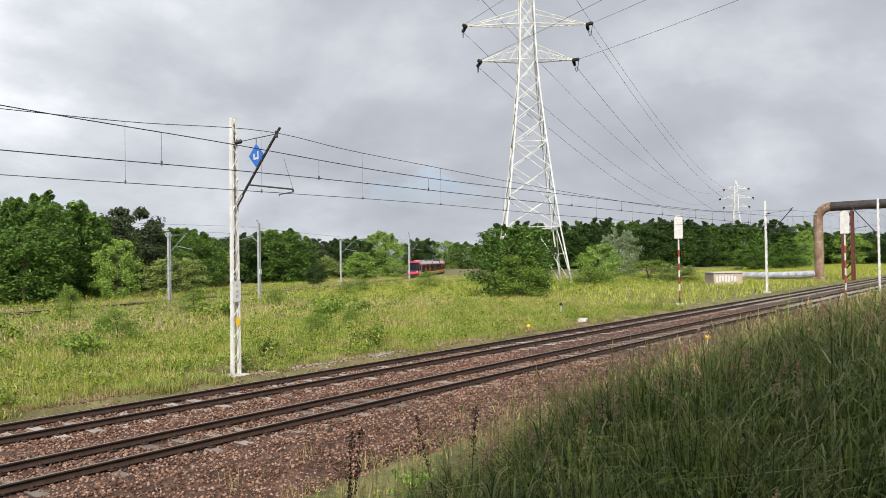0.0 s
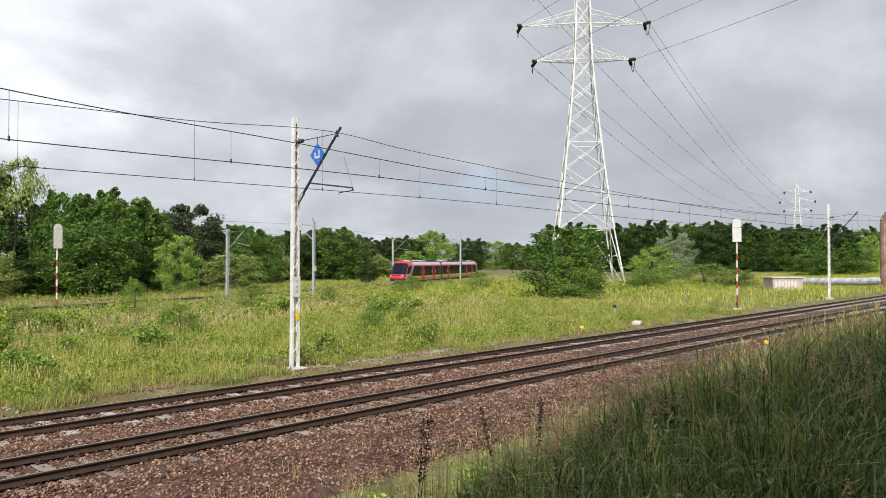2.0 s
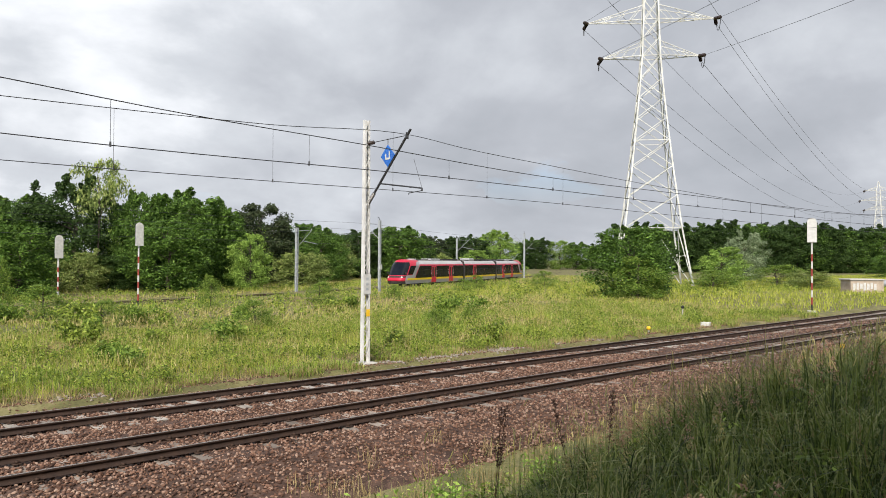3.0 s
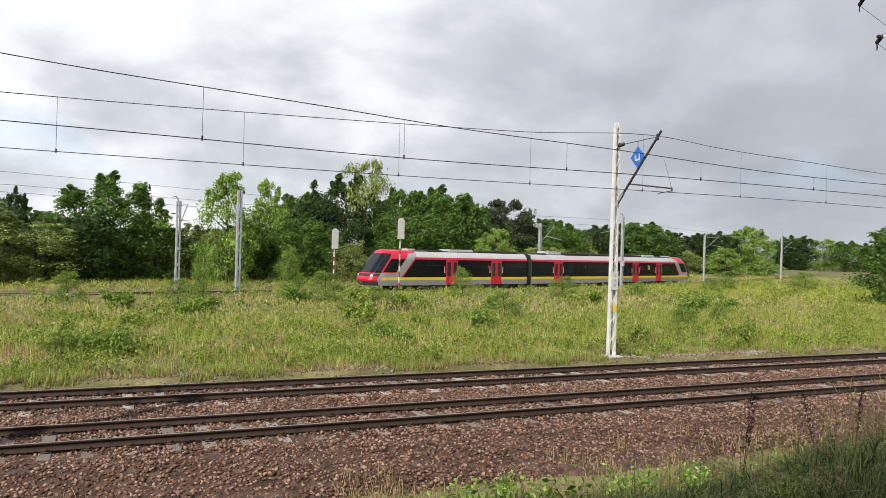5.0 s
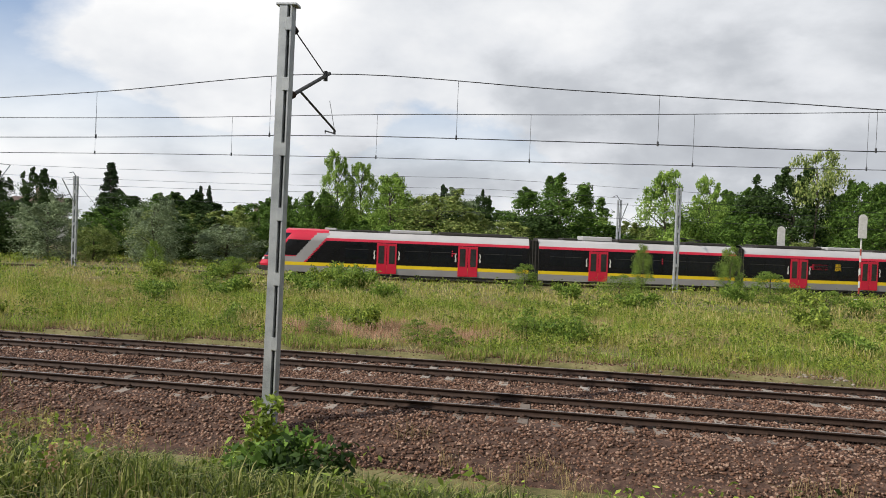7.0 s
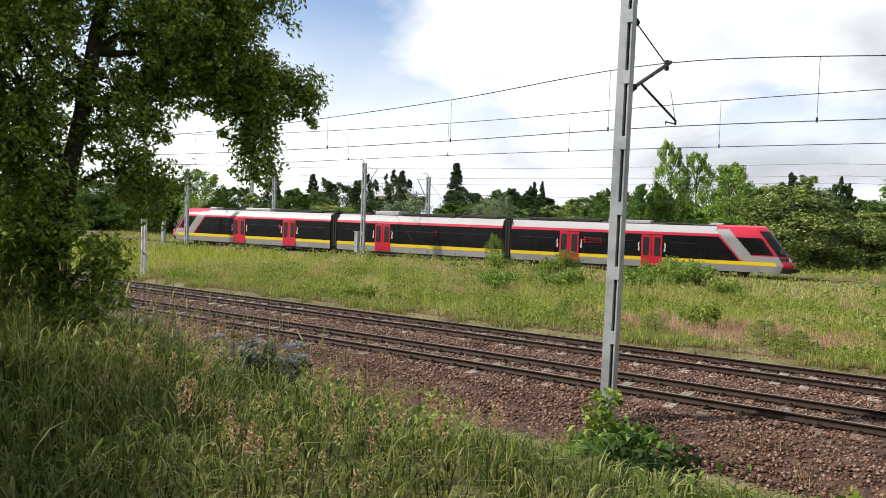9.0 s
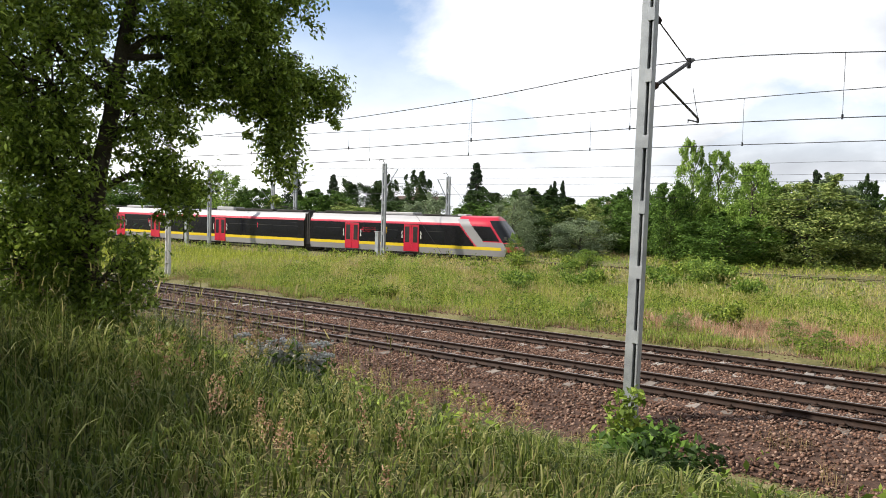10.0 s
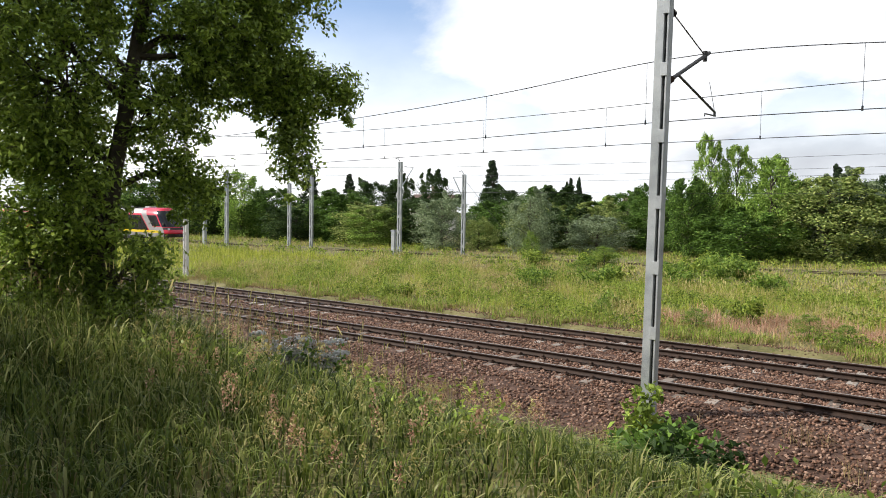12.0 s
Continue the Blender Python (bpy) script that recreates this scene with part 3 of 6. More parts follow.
GROUP = "overhead wires of the near line"
catenary(0.60, [(-62, 7.4), (-40, 6.45), (-25, 6.3), (-11.7, 6.58), (-5.7, 6.94), (0, 7.42), (5.9, 7.10), (10.2, 6.89), (13.2, 6.72), (18.4, 6.56), (23.4, 6.36), (34, 6.30), (50, 6.32), (70, 6.7), (91, 8.0), (150, 7.6)],
         [(-62, 5.8), (-30, 5.72), (-11, 5.72), (-5.7, 5.82), (0, 5.97), (5.7, 5.95), (12, 5.88), (19.5, 5.95), (34, 5.88), (60, 5.85), (91, 6.15), (150, 6.1)], GROUP)
catenary(5.00, [(-92, 7.8), (-60, 7.1), (-30, 7.8), (-22, 7.0), (-15, 6.89), (-7.1, 6.98), (1.4, 7.22), (6, 7.28), (10.3, 7.38), (15, 7.51), (18, 7.62), (23.5, 7.95), (26, 7.77), (30.7, 7.58), (41, 7.22), (58, 6.95), (86, 8.1), (150, 7.8)],
         [(-92, 5.75), (-30, 5.75), (-17, 5.70), (-11, 5.81), (-3, 5.91), (6, 5.92), (15, 5.94), (21.4, 6.0), (30, 6.05), (41, 5.95), (86, 6.0), (150, 6.0)], GROUP)


# masts of the second line
def second_mast(x, y, h, arm, label, box_at=0.0):
    t = thing("catenary_mast", pose(x, y, -0.1, 0, 0, math.degrees(math.atan(0.2277 + 2.56e-3 * x))), label, "catenary mast", "masts of the second line")
    for s in (-1, 1):
        bm = bmesh.new()
        box(bm, s * 0.12 - 0.06, s * 0.12 + 0.06, -0.12, 0.12, 0, h, 0.01)
        part("post", bm, GREY_STEEL, t)
    for k in range(int(h / 1.3)):
        bm = bmesh.new()
        box(bm, -0.07, 0.07, -0.135, -0.12, 0.7 + k * 1.3, 0.95 + k * 1.3)
        part("batten_plate", bm, GREY_STEEL, t)
    s = arm
    bm = bmesh.new()
    rod(bm, (0, s * 0.1, h - 2.2), (0, s * 2.1, h - 0.35), 0.04)
    rod(bm, (0, s * 0.1, h - 0.3), (0, s * 2.1, h - 0.35), 0.018)
    rod(bm, (0, s * 0.9, h - 1.5), (0, s * 3.0, h - 1.9), 0.03)
    part("arm", bm, GREY_STEEL, t)
    bm = bmesh.new()
    rod(bm, (0, 0, h), (-0.25, 0, h + 0.35), 0.03)
    rod(bm, (-0.25, 0, h + 0.35), (-0.55, 0, h + 0.25), 0.025)
    part("horn", bm, DARK_STEEL, t)
    if box_at:
        bm = bmesh.new()
        box(bm, -0.22, 0.22, -0.22, -0.13, box_at, box_at + 0.6, 0.01)
        part("number_plate", bm, WHITE_PAINT, t, "white number plate")
    return t


second_mast(14.5, 42.0, 8.0, 1, "grey steel mast before the curving line")
second_mast(10.6, 48.2, 7.3, -1, "slender grey mast behind the curving line")
second_mast(51.3, 59.0, 7.35, -1, "slender grey mast with a curved horn behind the line")
second_mast(60.2, 55.2, 8.4, 1, "grey mast with a white plate before the line", 2.6)
second_mast(93.5, 77.3, 7.5, -1, "slender grey mast at the woodland edge")
second_mast(116.0, 82.0, 9.1, 1, "tall grey mast far along the curve")
second_mast(150.0, 112.0, 8.5, -1, "far grey mast along the curve")
second_mast(-34.8, 31.2, 8.0, 1, "grey mast before the line at the meadow's end")
second_mast(-33.3, 38.4, 7.3, -1, "grey guyed mast behind the line")
second_mast(-56.0, 29.6, 7.6, 1, "slim grey mast before the distant curve")
second_mast(-53.9, 35.9, 6.6, -1, "slim grey mast behind the distant curve")
second_mast(-51.1, 36.4, 7.8, -1, "grey mast with weights behind the distant curve")
second_mast(-88.0, 28.5, 7.8, 1, "grey mast far off behind the leaves")
for (x, y, z), (gx_, gy_) in (((-34.8, 31.2, 7.5), (-29.5, 33)), ((-33.3, 38.4, 6.8), (-27.5, 39.5))):
    wire_mesh("guy_wire", span((x, y, z), (gx_, gy_, 0.0), 0.0, 2), 0.014, "slanting steel guy wire of a mast")
for x, y, h in ((-36.1, 32.0, 2.2), (-59.5, 29.5, 2.6)):
    b_ = thing("equipment_post", pose(x, y, -0.1), "short grey equipment post beside the line", "post")
    bm = bmesh.new()
    box(bm, -0.18, 0.18, -0.15, 0.15, 0, h, 0.02)
    part("post", bm, GREY_STEEL, b_)
    bm = bmesh.new()
    box(bm, -0.24, 0.24, -0.2, 0.2, h, h + 0.06, 0.01)
    part("cap", bm, GREY_STEEL, b_)
for o, z, sag in ((0, 5.5, 0), (0, 6.9, 0), (-2.0, 8.1, 0), (3.2, 7.6, 0)):
    xs = np.linspace(-130, 200, 70)
    wire_mesh("catenary_wire", [Vector((x, track_y(x) + o, z - (0.5 * abs(math.sin(x * 0.052)) if z > 6 else 0))) for x in xs], 0.013, "thin overhead wire along the curving line", "overhead wires of the second line")


# ---- signals ----
def signal(x, y, z0, h, label, front):
    t = thing("railway_signal", pose(x, y, z0, 0, 0, front), label, "railway signal", "railway signals")
    n = 9
    for k in range(n):
        bm = bmesh.new()
        rod(bm, (0, 0, (h - 2.2) * k / n), (0, 0, (h - 2.2) * (k + 1) / n), 0.065, sides=12)
        part("band", bm, (BLACK_PAINT if k == 0 else RED_PAINT if k % 2 else WHITE_PAINT), t, "painted pole band")
    bm = bmesh.new()
    rod(bm, (0, 0, h - 2.2), (0, 0, h - 0.3), 0.06, sides=10)
    part("pole_top", bm, WHITE_PAINT, t)
    bm = bmesh.new()
    outline = [(-0.32, 0.25), (0.32, 0.25), (0.32, 1.75)] + [(0.32 * math.cos(a), 1.75 + 0.32 * math.sin(a)) for a in np.linspace(0.3, math.pi - 0.3, 7)] + [(-0.32, 1.75)]
    vs = [bm.verts.new((px, -0.14, h - 2.1 + pz)) for px, pz in outline]
    f_ = bm.faces.new(vs)
    ex = bmesh.ops.extrude_face_region(bm, geom=[f_])
    bmesh.ops.translate(bm, vec=(0, 0.05, 0), verts=[g for g in ex["geom"] if isinstance(g, bmesh.types.BMVert)])
    bmesh.ops.recalc_face_normals(bm, faces=bm.faces)
    part("back_plate", bm, WHITE_PAINT, t, "white weathered back plate")
    bm = bmesh.new()
    box(bm, -0.24, 0.24, -0.09, 0.16, h - 1.8, h - 0.1, 0.03)
    head = part("lamp_housing", bm, BLACK_PAINT, t)
    for k in range(3):
        bm = bmesh.new()
        rod(bm, (0, 0.16, h - 1.5 + 0.48 * k), (0, 0.34, h - 1.52 + 0.48 * k), 0.12, 0.13, 12)
        part("hood", bm, BLACK_PAINT, head)
    bm = bmesh.new()
    box(bm, -0.3, 0.3, -0.3, 0.3, -0.4, 0.08, 0.02)
    part("foundation", bm, CONCRETE, t)
    return t


signal(64.5, 8.0, 0.0, 7.0, "light signal on a red and white pole, seen from behind", -62)
signal(73.2, -2.0, -0.3, 7.5, "light signal on a red and white pole beside the near track", -75)
signal(28.4, 44.3, -0.1, 6.6, "white-backed light signal on a striped pole in the meadow", 10)
signal(24.0, 49.4, -0.1, 5.6, "smaller white-backed light signal behind the line", 10)


# ---- transmission towers ----
TOWER = [(0.0, 5.6), (9.0, 4.15), (17.5, 3.1), (25.0, 2.3), (31.0, 1.72), (35.8, 1.35), (41.5, 1.15), (47.5, 1.0), (53.0, 0.15)]


def pylon(x, y, turn, label, thick, z0=-0.3):
    t = thing("transmission_tower", pose(x, y, z0, 0, 0, turn), label, "electricity pylon", "electricity pylons")
    corners = [(-1, -1), (1, -1), (1, 1), (-1, 1)]

    def at(z):
        return float(np.interp(z, [p[0] for p in TOWER], [p[1] for p in TOWER]))

    for cx_, cy_ in corners:
        bm = bmesh.new()
        r_ = 0.12 * thick
        rings = [[bm.verts.new((cx_ * w_ + p, cy_ * w_ + q, z_)) for p, q in ((-r_, -r_), (r_, -r_), (r_, r_), (-r_, r_))] for z_, w_ in TOWER]
        for lo_, hi_ in zip(rings, rings[1:]):
            for i in range(4):
                bm.faces.new((lo_[i], lo_[(i + 1) % 4], hi_[(i + 1) % 4], hi_[i]))
        bm.faces.new(rings[-1])
        part("leg", bm, PYLON_STEEL, t)
    levels = [0, 9.0, 14, 18.5, 22.5, 26, 29.2, 32.2, 35.8, 38.6, 41.5, 44.5, 47.5]
    for i in range(4):
        a, b = corners[i], corners[(i + 1) % 4]
        for k, (za, zb) in enumerate(zip(levels, levels[1:])):
            wa, wb = at(za), at(zb)
            p0, p1 = Vector((a[0] * wa, a[1] * wa, za)), Vector((b[0] * wa, b[1] * wa, za))
            q0, q1 = Vector((a[0] * wb, a[1] * wb, zb)), Vector((b[0] * wb, b[1] * wb, zb))
            d = 0.12 * thick
            if k == 0:
                mid = (q0 + q1) / 2
                runs = [(p0, mid, d), (p1, mid, d), (p0.lerp(mid, 0.5), p0.lerp(q0, 0.55), d * 0.7), (p1.lerp(mid, 0.5), p1.lerp(q1, 0.55), d * 0.7)]
            else:
                runs = [(p0, q1, d), (p1, q0, d)]
            if k in (0, 3, 7, 9):
                runs.append((q0, q1, d))
            for u_, v_, d_ in runs:
                part("brace", bar(bmesh.new(), u_, v_, d_), PYLON_STEEL, t)
    ends = []
    for z, reach in ((35.8, 7.4), (41.5, 9.7), (47.5, 7.2)):
        for s in (-1, 1):
            w = at(z)
            bm = bmesh.new()
            tipp = Vector((s * reach, 0, z))
            for cy_ in (-w, w):
                bar(bm, (s * w, cy_, z), tipp, 0.13 * thick)
                bar(bm, (s * w, cy_, z + 2.2), tipp, 0.11 * thick)
                for u in (0.25, 0.5, 0.75):
                    lo_, hi_ = Vector((s * w, cy_, z)).lerp(tipp, u), Vector((s * w, cy_, z + 2.2)).lerp(tipp, u - 0.2)
                    bar(bm, lo_, hi_, 0.07 * thick)
                    bar(bm, lo_, Vector((s * w, -cy_, z)).lerp(tipp, u - 0.2), 0.06 * thick)
            part("crossarm", bm, PYLON_STEEL, t)
            for dy in (-1, 1):
                bm = bmesh.new()
                e_ = tipp + Vector((s * 0.5, dy * 1.7, -0.35))
                insulator_np(bm, tipp, e_, 0.30 * thick, 9)
                part("insulator", bm, INSULATOR, t, "dark insulator string")
                ends.append((s, z, dy, e_))
            bm = bmesh.new()
            pts = span(tipp + Vector((s * 0.5, -1.7, -0.35)), tipp + Vector((s * 0.5, 1.7, -0.35)), 1.5, 8)
            for p, q in zip(pts, pts[1:]):
                rod(bm, p, q, 0.05, sides=4)
            part("jumper", bm, DARK_STEEL, t)
    return t, ends


BISECT = math.degrees(math.atan2(-0.777, 0.629))
tower, ends = pylon(108.3, 49.2, BISECT, "tall white-grey lattice electricity pylon with dark insulators", 0.95)
far_tower, far_ends = pylon(501.0, 139.0, -76.0, "distant pale lattice electricity pylon", 1.7)
mt, mf = tower.matrix_basis, far_tower.matrix_basis
for s, z, dy, e_ in ends:
    a = mt @ e_
    if dy > 0:
        b = mf @ [q for ss, zz, dd, q in far_ends if ss == s and zz == z and dd < 0][0]
        wire_mesh("power_line", span(a, b, 13.0, 40), 0.032, "long sagging high-voltage conductor", "high-voltage conductors")
    else:
        b = a + Vector((-0.53, -0.85, 0)).normalized() * 300 + Vector((0, 0, 3))
        wire_mesh("power_line", span(a, b, 7.5, 40), 0.024, "long sagging high-voltage conductor", "high-voltage conductors")

# ---- pipe gantry, hut, markers ----
gantry = thing("pipe_bridge", pose(126.0, 9.5, 0), "rusty heating pipe rising and crossing above the tracks", "pipe bridge")


def tube(bm, pts, r, sides=16):
    for a, b in zip(pts, pts[1:]):
        rod(bm, a, b, r, sides=sides)


bm = bmesh.new()
tube(bm, [Vector((0, 1.6, 0.0)), Vector((0, 1.6, 9.0))] + [Vector((0, 1.6 - 1.7 * (1 - math.cos(a)), 9.0 + 1.6 * math.sin(a))) for a in np.linspace(0.3, math.pi / 2, 5)], 0.64)
part("riser", bm, RUST_PIPE, gantry, "rust-stained pipe riser with torn cladding")
bm = bmesh.new()
tube(bm, [Vector((0, -0.1, 10.6)), Vector((0.5, -14, 10.7)), Vector((1.0, -30, 10.8))], 0.66)
part("span_pipe", bm, DARK_PIPE, gantry, "dark tarred pipe span")
bm = bmesh.new()
for s in (-1, 1):
    bar(bm, (s * 0.7, -1.6, 0), (s * 0.5, -1.6, 9.9), 0.28)
    bar(bm, (s * 0.7, -2.8, 0), (s * 0.5, -2.8, 9.9), 0.28)
for k in range(7):
    bar(bm, (-0.68, -1.6, k * 1.4), (0.66, -2.8, k * 1.4 + 1.3), 0.12)
    bar(bm, (0.68, -1.6, k * 1.4), (-0.66, -2.8, k * 1.4 + 1.3), 0.12)
part("support_tower", bm, DARK_RED, gantry, "red-brown lattice support")
bm = bmesh.new()
box(bm, -0.9, 0.9, 0.7, 2.5, -0.3, 0.5, 0.1)
part("foundation", bm, RUST_PIPE, gantry)
bm = bmesh.new()
tube(bm, [Vector((0, 1.6, 0.9)), Vector((1.0, 5, 0.7)), Vector((2.2, 10, 0.6)), Vector((4, 15, 0.5))], 0.55, 12)
part("ground_pipe", bm, FOIL, gantry, "crumpled silver-clad pipe along the ground")

hut = thing("concrete_hut", pose(108.8, 19.2, -0.1, 0, 0, -45), "low plastered service hut with pale scrawls in the grass", "hut")
bm = bmesh.new()
box(bm, -2.0, 2.0, -1.3, 1.3, 0, 1.55, 0.03)
part("wall", bm, BRICK, hut)
bm = bmesh.new()
box(bm, -2.15, 2.15, -1.45, 1.45, 1.55, 1.72, 0.03)
part("roof", bm, CONCRETE, hut)
for k in range(7):
    bm = bmesh.new()
    box(bm, -1.7 + k * 0.42, -1.4 + k * 0.42, -1.312, -1.304, 0.3 + 0.1 * (k % 3), 1.15 + 0.1 * (k % 2))
    part("marking", bm, WHITE_PAINT, hut, "pale scrawled bar")


def marker_post(x, y, z, head_mat, label, h=0.55):
    t = thing("marker_post", pose(x, y, z), label, "marker post", "trackside markers")
    bm = bmesh.new()
    rod(bm, (0, 0, -0.2), (0, 0, h), 0.05, 0.045, 8)
    part("post", bm, CONCRETE, t)
    bm = bmesh.new()
    bmesh.ops.create_uvsphere(bm, u_segments=12, v_segments=8, radius=0.11, matrix=pose(0, 0, h + 0.06))
    part("head", bm, head_mat, t)


marker_post(41.2, -2.3, -0.5, YELLOW_PAINT, "short post with a yellow cap beside the ballast")
marker_post(41.5, 7.3, -0.15, YELLOW_PAINT, "short post with a yellow cap at the far track edge", 0.25)
marker_post(50.5, 10.5, 0.0, BLACK_PAINT, "short dark-capped post in the meadow", 0.7)
bm = bmesh.new()
box(bm, -0.35, 0.35, -0.25, 0.25, 0, 0.28, 0.04)
tagged(part("concrete_block", bm, WHITE_PAINT), "whitewashed concrete block beside the far rail", "block").matrix_basis = pose(47.5, 7.3, -0.12, 0, 0, 20)


# ---- houses far behind the trees ----
def house(x, y, w, d, h, label, turn):
    t = thing("house", pose(x, y, 0, 0, 0, turn), label, "house", "houses behind the trees")
    bm = bmesh.new()
    box(bm, -w / 2, w / 2, -d / 2, d / 2, 0, h)
    wl_ = part("wall", bm, WALL, t)
    bm = bmesh.new()
    a = [bm.verts.new(v) for v in ((-w / 2 - 0.4, -d / 2 - 0.4, h), (w / 2 + 0.4, -d / 2 - 0.4, h), (w / 2 + 0.4, d / 2 + 0.4, h), (-w / 2 - 0.4, d / 2 + 0.4, h), (-w / 2 - 0.4, 0, h + 1.4), (w / 2 + 0.4, 0, h + 1.4))]
    for q in ((0, 1, 5, 4), (2, 3, 4, 5), (1, 2, 5), (3, 0, 4), (3, 2, 1, 0)):
        bm.faces.new([a[i] for i in q])
    rf = part("roof", bm, ROOF, t)
    bm = bmesh.new()
    box(bm, -0.4, 0.4, -0.4, 0.4, h + 1.0, h + 3.0, 0.03)
    part("chimney", bm, BRICK, rf)
    for k in range(3):
        bm = bmesh.new()
        box(bm, -w / 2 + 1.2 + k * (w / 3.2), -w / 2 + 2.3 + k * (w / 3.2), -d / 2 - 0.03, -d / 2 + 0.05, h - 1.9, h - 0.6)
        part("window", bm, GLASS, wl_)
    return t


house(-38.0, 86.0, 4.5, 6, 3.6, "white-walled house with a tiled roof behind the trees", 10)
house(-78.0, 92.0, 7, 7, 5.6, "pale house with a chimney behind the trees", 20)


# ---- trees ----
def leaf_cloud(centres, radii, per, size, seed, squash=0.85, droop=0.0, loose=1.08):
    """Many single leaves, two triangles each, round the given clump centres."""
    r = np.random.default_rng(seed)
    n = len(centres) * per
    k = np.repeat(np.arange(len(centres)), per)
    d = r.normal(size=(n, 3))
    d /= np.linalg.norm(d, axis=1)[:, None]
    rad = radii[k] * r.uniform(0.2, loose, n) ** 0.65
    p = centres[k] + d * rad[:, None] * (1, 1, squash)
    p[:, 2] -= droop * r.uniform(0, 1, n) * radii[k]
    nrm = d * 0.8 + r.normal(size=(n, 3)) * 0.7 + (0, 0, 0.35)
    nrm /= np.linalg.norm(nrm, axis=1)[:, None]
    t = np.cross(nrm, r.normal(size=(n, 3)))
    t /= np.linalg.norm(t, axis=1)[:, None]
    b = np.cross(nrm, t)
    s = size * r.uniform(0.6, 1.3, n)[:, None]
    v = np.stack([p - t * s, p - b * s * 0.45 + nrm * s * 0.12, p + t * s, p + b * s * 0.45 + nrm * s * 0.12], 1)
    f = np.arange(n * 4).reshape(n, 4)
    return v.reshape(-1, 3), f


def limb_mesh(bm, a, b, r0, r1, bend, rnd, n=4):
    pts = [Vector(a).lerp(Vector(b), i / n) + Vector([rnd.uniform(-bend, bend) * (0 < i < n) for _ in range(3)]) for i in range(n + 1)]
    for i in range(n):
        rod(bm, pts[i], pts[i + 1], r0 + (r1 - r0) * i / n, r0 + (r1 - r0) * (i + 1) / n, 7)
    return pts


SHAPES = {  # crown bottom, widest height, clumps, leaves a clump, leaf size, clump size
    "round": (0.02, 0.45, 130, 120, 0.16, 0.135), "dark": (0.02, 0.45, 130, 120, 0.16, 0.135), "light": (0.02, 0.36, 115, 105, 0.15, 0.12),
    "olive": (0.01, 0.40, 130, 120, 0.14, 0.13), "willow": (0.01, 0.40, 120, 120, 0.13, 0.13), "aspen": (0.62, 0.82, 34, 90, 0.18, 0.16),
    "pine": (0.06, 0.55, 110, 105, 0.19, 0.12), "spiky": (0.02, 0.36, 110, 105, 0.15, 0.12), "spruce": (0.03, 0.12, 170, 60, 0.17, 0.11),
    "bush": (0.0, 0.25, 70, 120, 0.14, 0.16)}
PROTO = {}


def proto(kind, variant):
    """A tree 10 m high and 8 m wide, out of sight of the walk until it is copied."""
    rnd = random.Random(hash_of(kind) + variant)
    r = np.random.default_rng(hash_of(kind) * 7 + variant)
    low, wide, clumps, per, size, clump = SHAPES[kind]
    t = thing(kind_name(kind), pose(0, 0, 0), kind_label(kind), kind_category(kind), "trees and bushes behind the line")
    bm = bmesh.new()
    limb_mesh(bm, (0, 0, -0.3), (rnd.uniform(-0.3, 0.3), rnd.uniform(-0.3, 0.3), 8.5), 0.20, 0.04, 0.18, rnd, 6)
    centres, radii = [], []
    for i in range(clumps):
        u = (i + r.uniform(0, 1)) / clumps
        z = low + (0.97 - low) * u
        if kind == "spruce":
            reach = 3.8 * (1 - z) ** 0.95 + 0.1
            a = r.uniform(0, 6.28)
            q = reach * r.uniform(0.55, 1.0)
            rr = 0.22 + 0.75 * (1 - z)
        else:
            e_ = (z - wide) / ((wide - low + 0.05) if z < wide else (1.03 - wide))
            reach = 4.0 * math.sqrt(max(0.02, 1 - e_ * e_)) ** (0.8 if kind in ("round", "dark", "olive", "willow") else 1.3)
            a = r.uniform(0, 6.28)
            q = reach * r.uniform(0.25, 0.98) ** 0.6 * r.uniform(0.75, 1.08)
            rr = 8 * clump * r.uniform(0.55, 1.1) * (0.55 if z > 0.85 or kind in ("light", "spiky") and z > 0.7 else 1.0)
        centres.append((math.cos(a) * q, math.sin(a) * q, z * 10 - (0.22 * q if kind == "spruce" else 0)))
        radii.append(rr)
        if i % 5 == 0 and z > 0.15:
            limb_mesh(bm, (0, 0, max(0.5, z * 10 - 1.8)), centres[-1], 0.07, 0.02, 0.12, rnd, 3)
    if kind in ("round", "dark", "olive", "willow"):
        for i in range(20):
            cx_, cy_, cz_ = centres[int(r.integers(len(centres) // 2, len(centres)))]
            lift, side_a = r.uniform(0.45, 1.05), r.uniform(0, 6.28)
            for j in range(3):
                centres.append((cx_ * 1.03 + 0.22 * j * math.cos(side_a), cy_ * 1.03 + 0.22 * j * math.sin(side_a), cz_ + lift * (0.6 + 0.3 * j)))
                radii.append(0.36 - 0.10 * j)
        centres, radii = centres[:clumps + 60], radii[:clumps + 60]
    part("trunk", bm, BARK, t)
    v, f = leaf_cloud(np.array(centres), np.array(radii), per, size, hash_of(kind) + variant, 0.45 if kind == "spruce" else 0.8, 0.0, 1.6 if kind == "spruce" else 1.5)
    v[:, 2] = np.maximum(v[:, 2], 0.05)
    part("crown", np_mesh("crown", v, f, LEAF[kind]), None, t)
    return t


def hash_of(text):
    return sum(ord(c) * (i + 3) for i, c in enumerate(text))


def kind_name(kind):
    return {"spruce": "spruce_tree", "pine": "pine_tree", "willow": "willow_bush", "olive": "bushy_tree", "aspen": "aspen_tree", "bush": "bush"}.get(kind, "leafy_tree")


def kind_category(kind):
    return "bush" if kind in ("willow", "bush") else "tree"


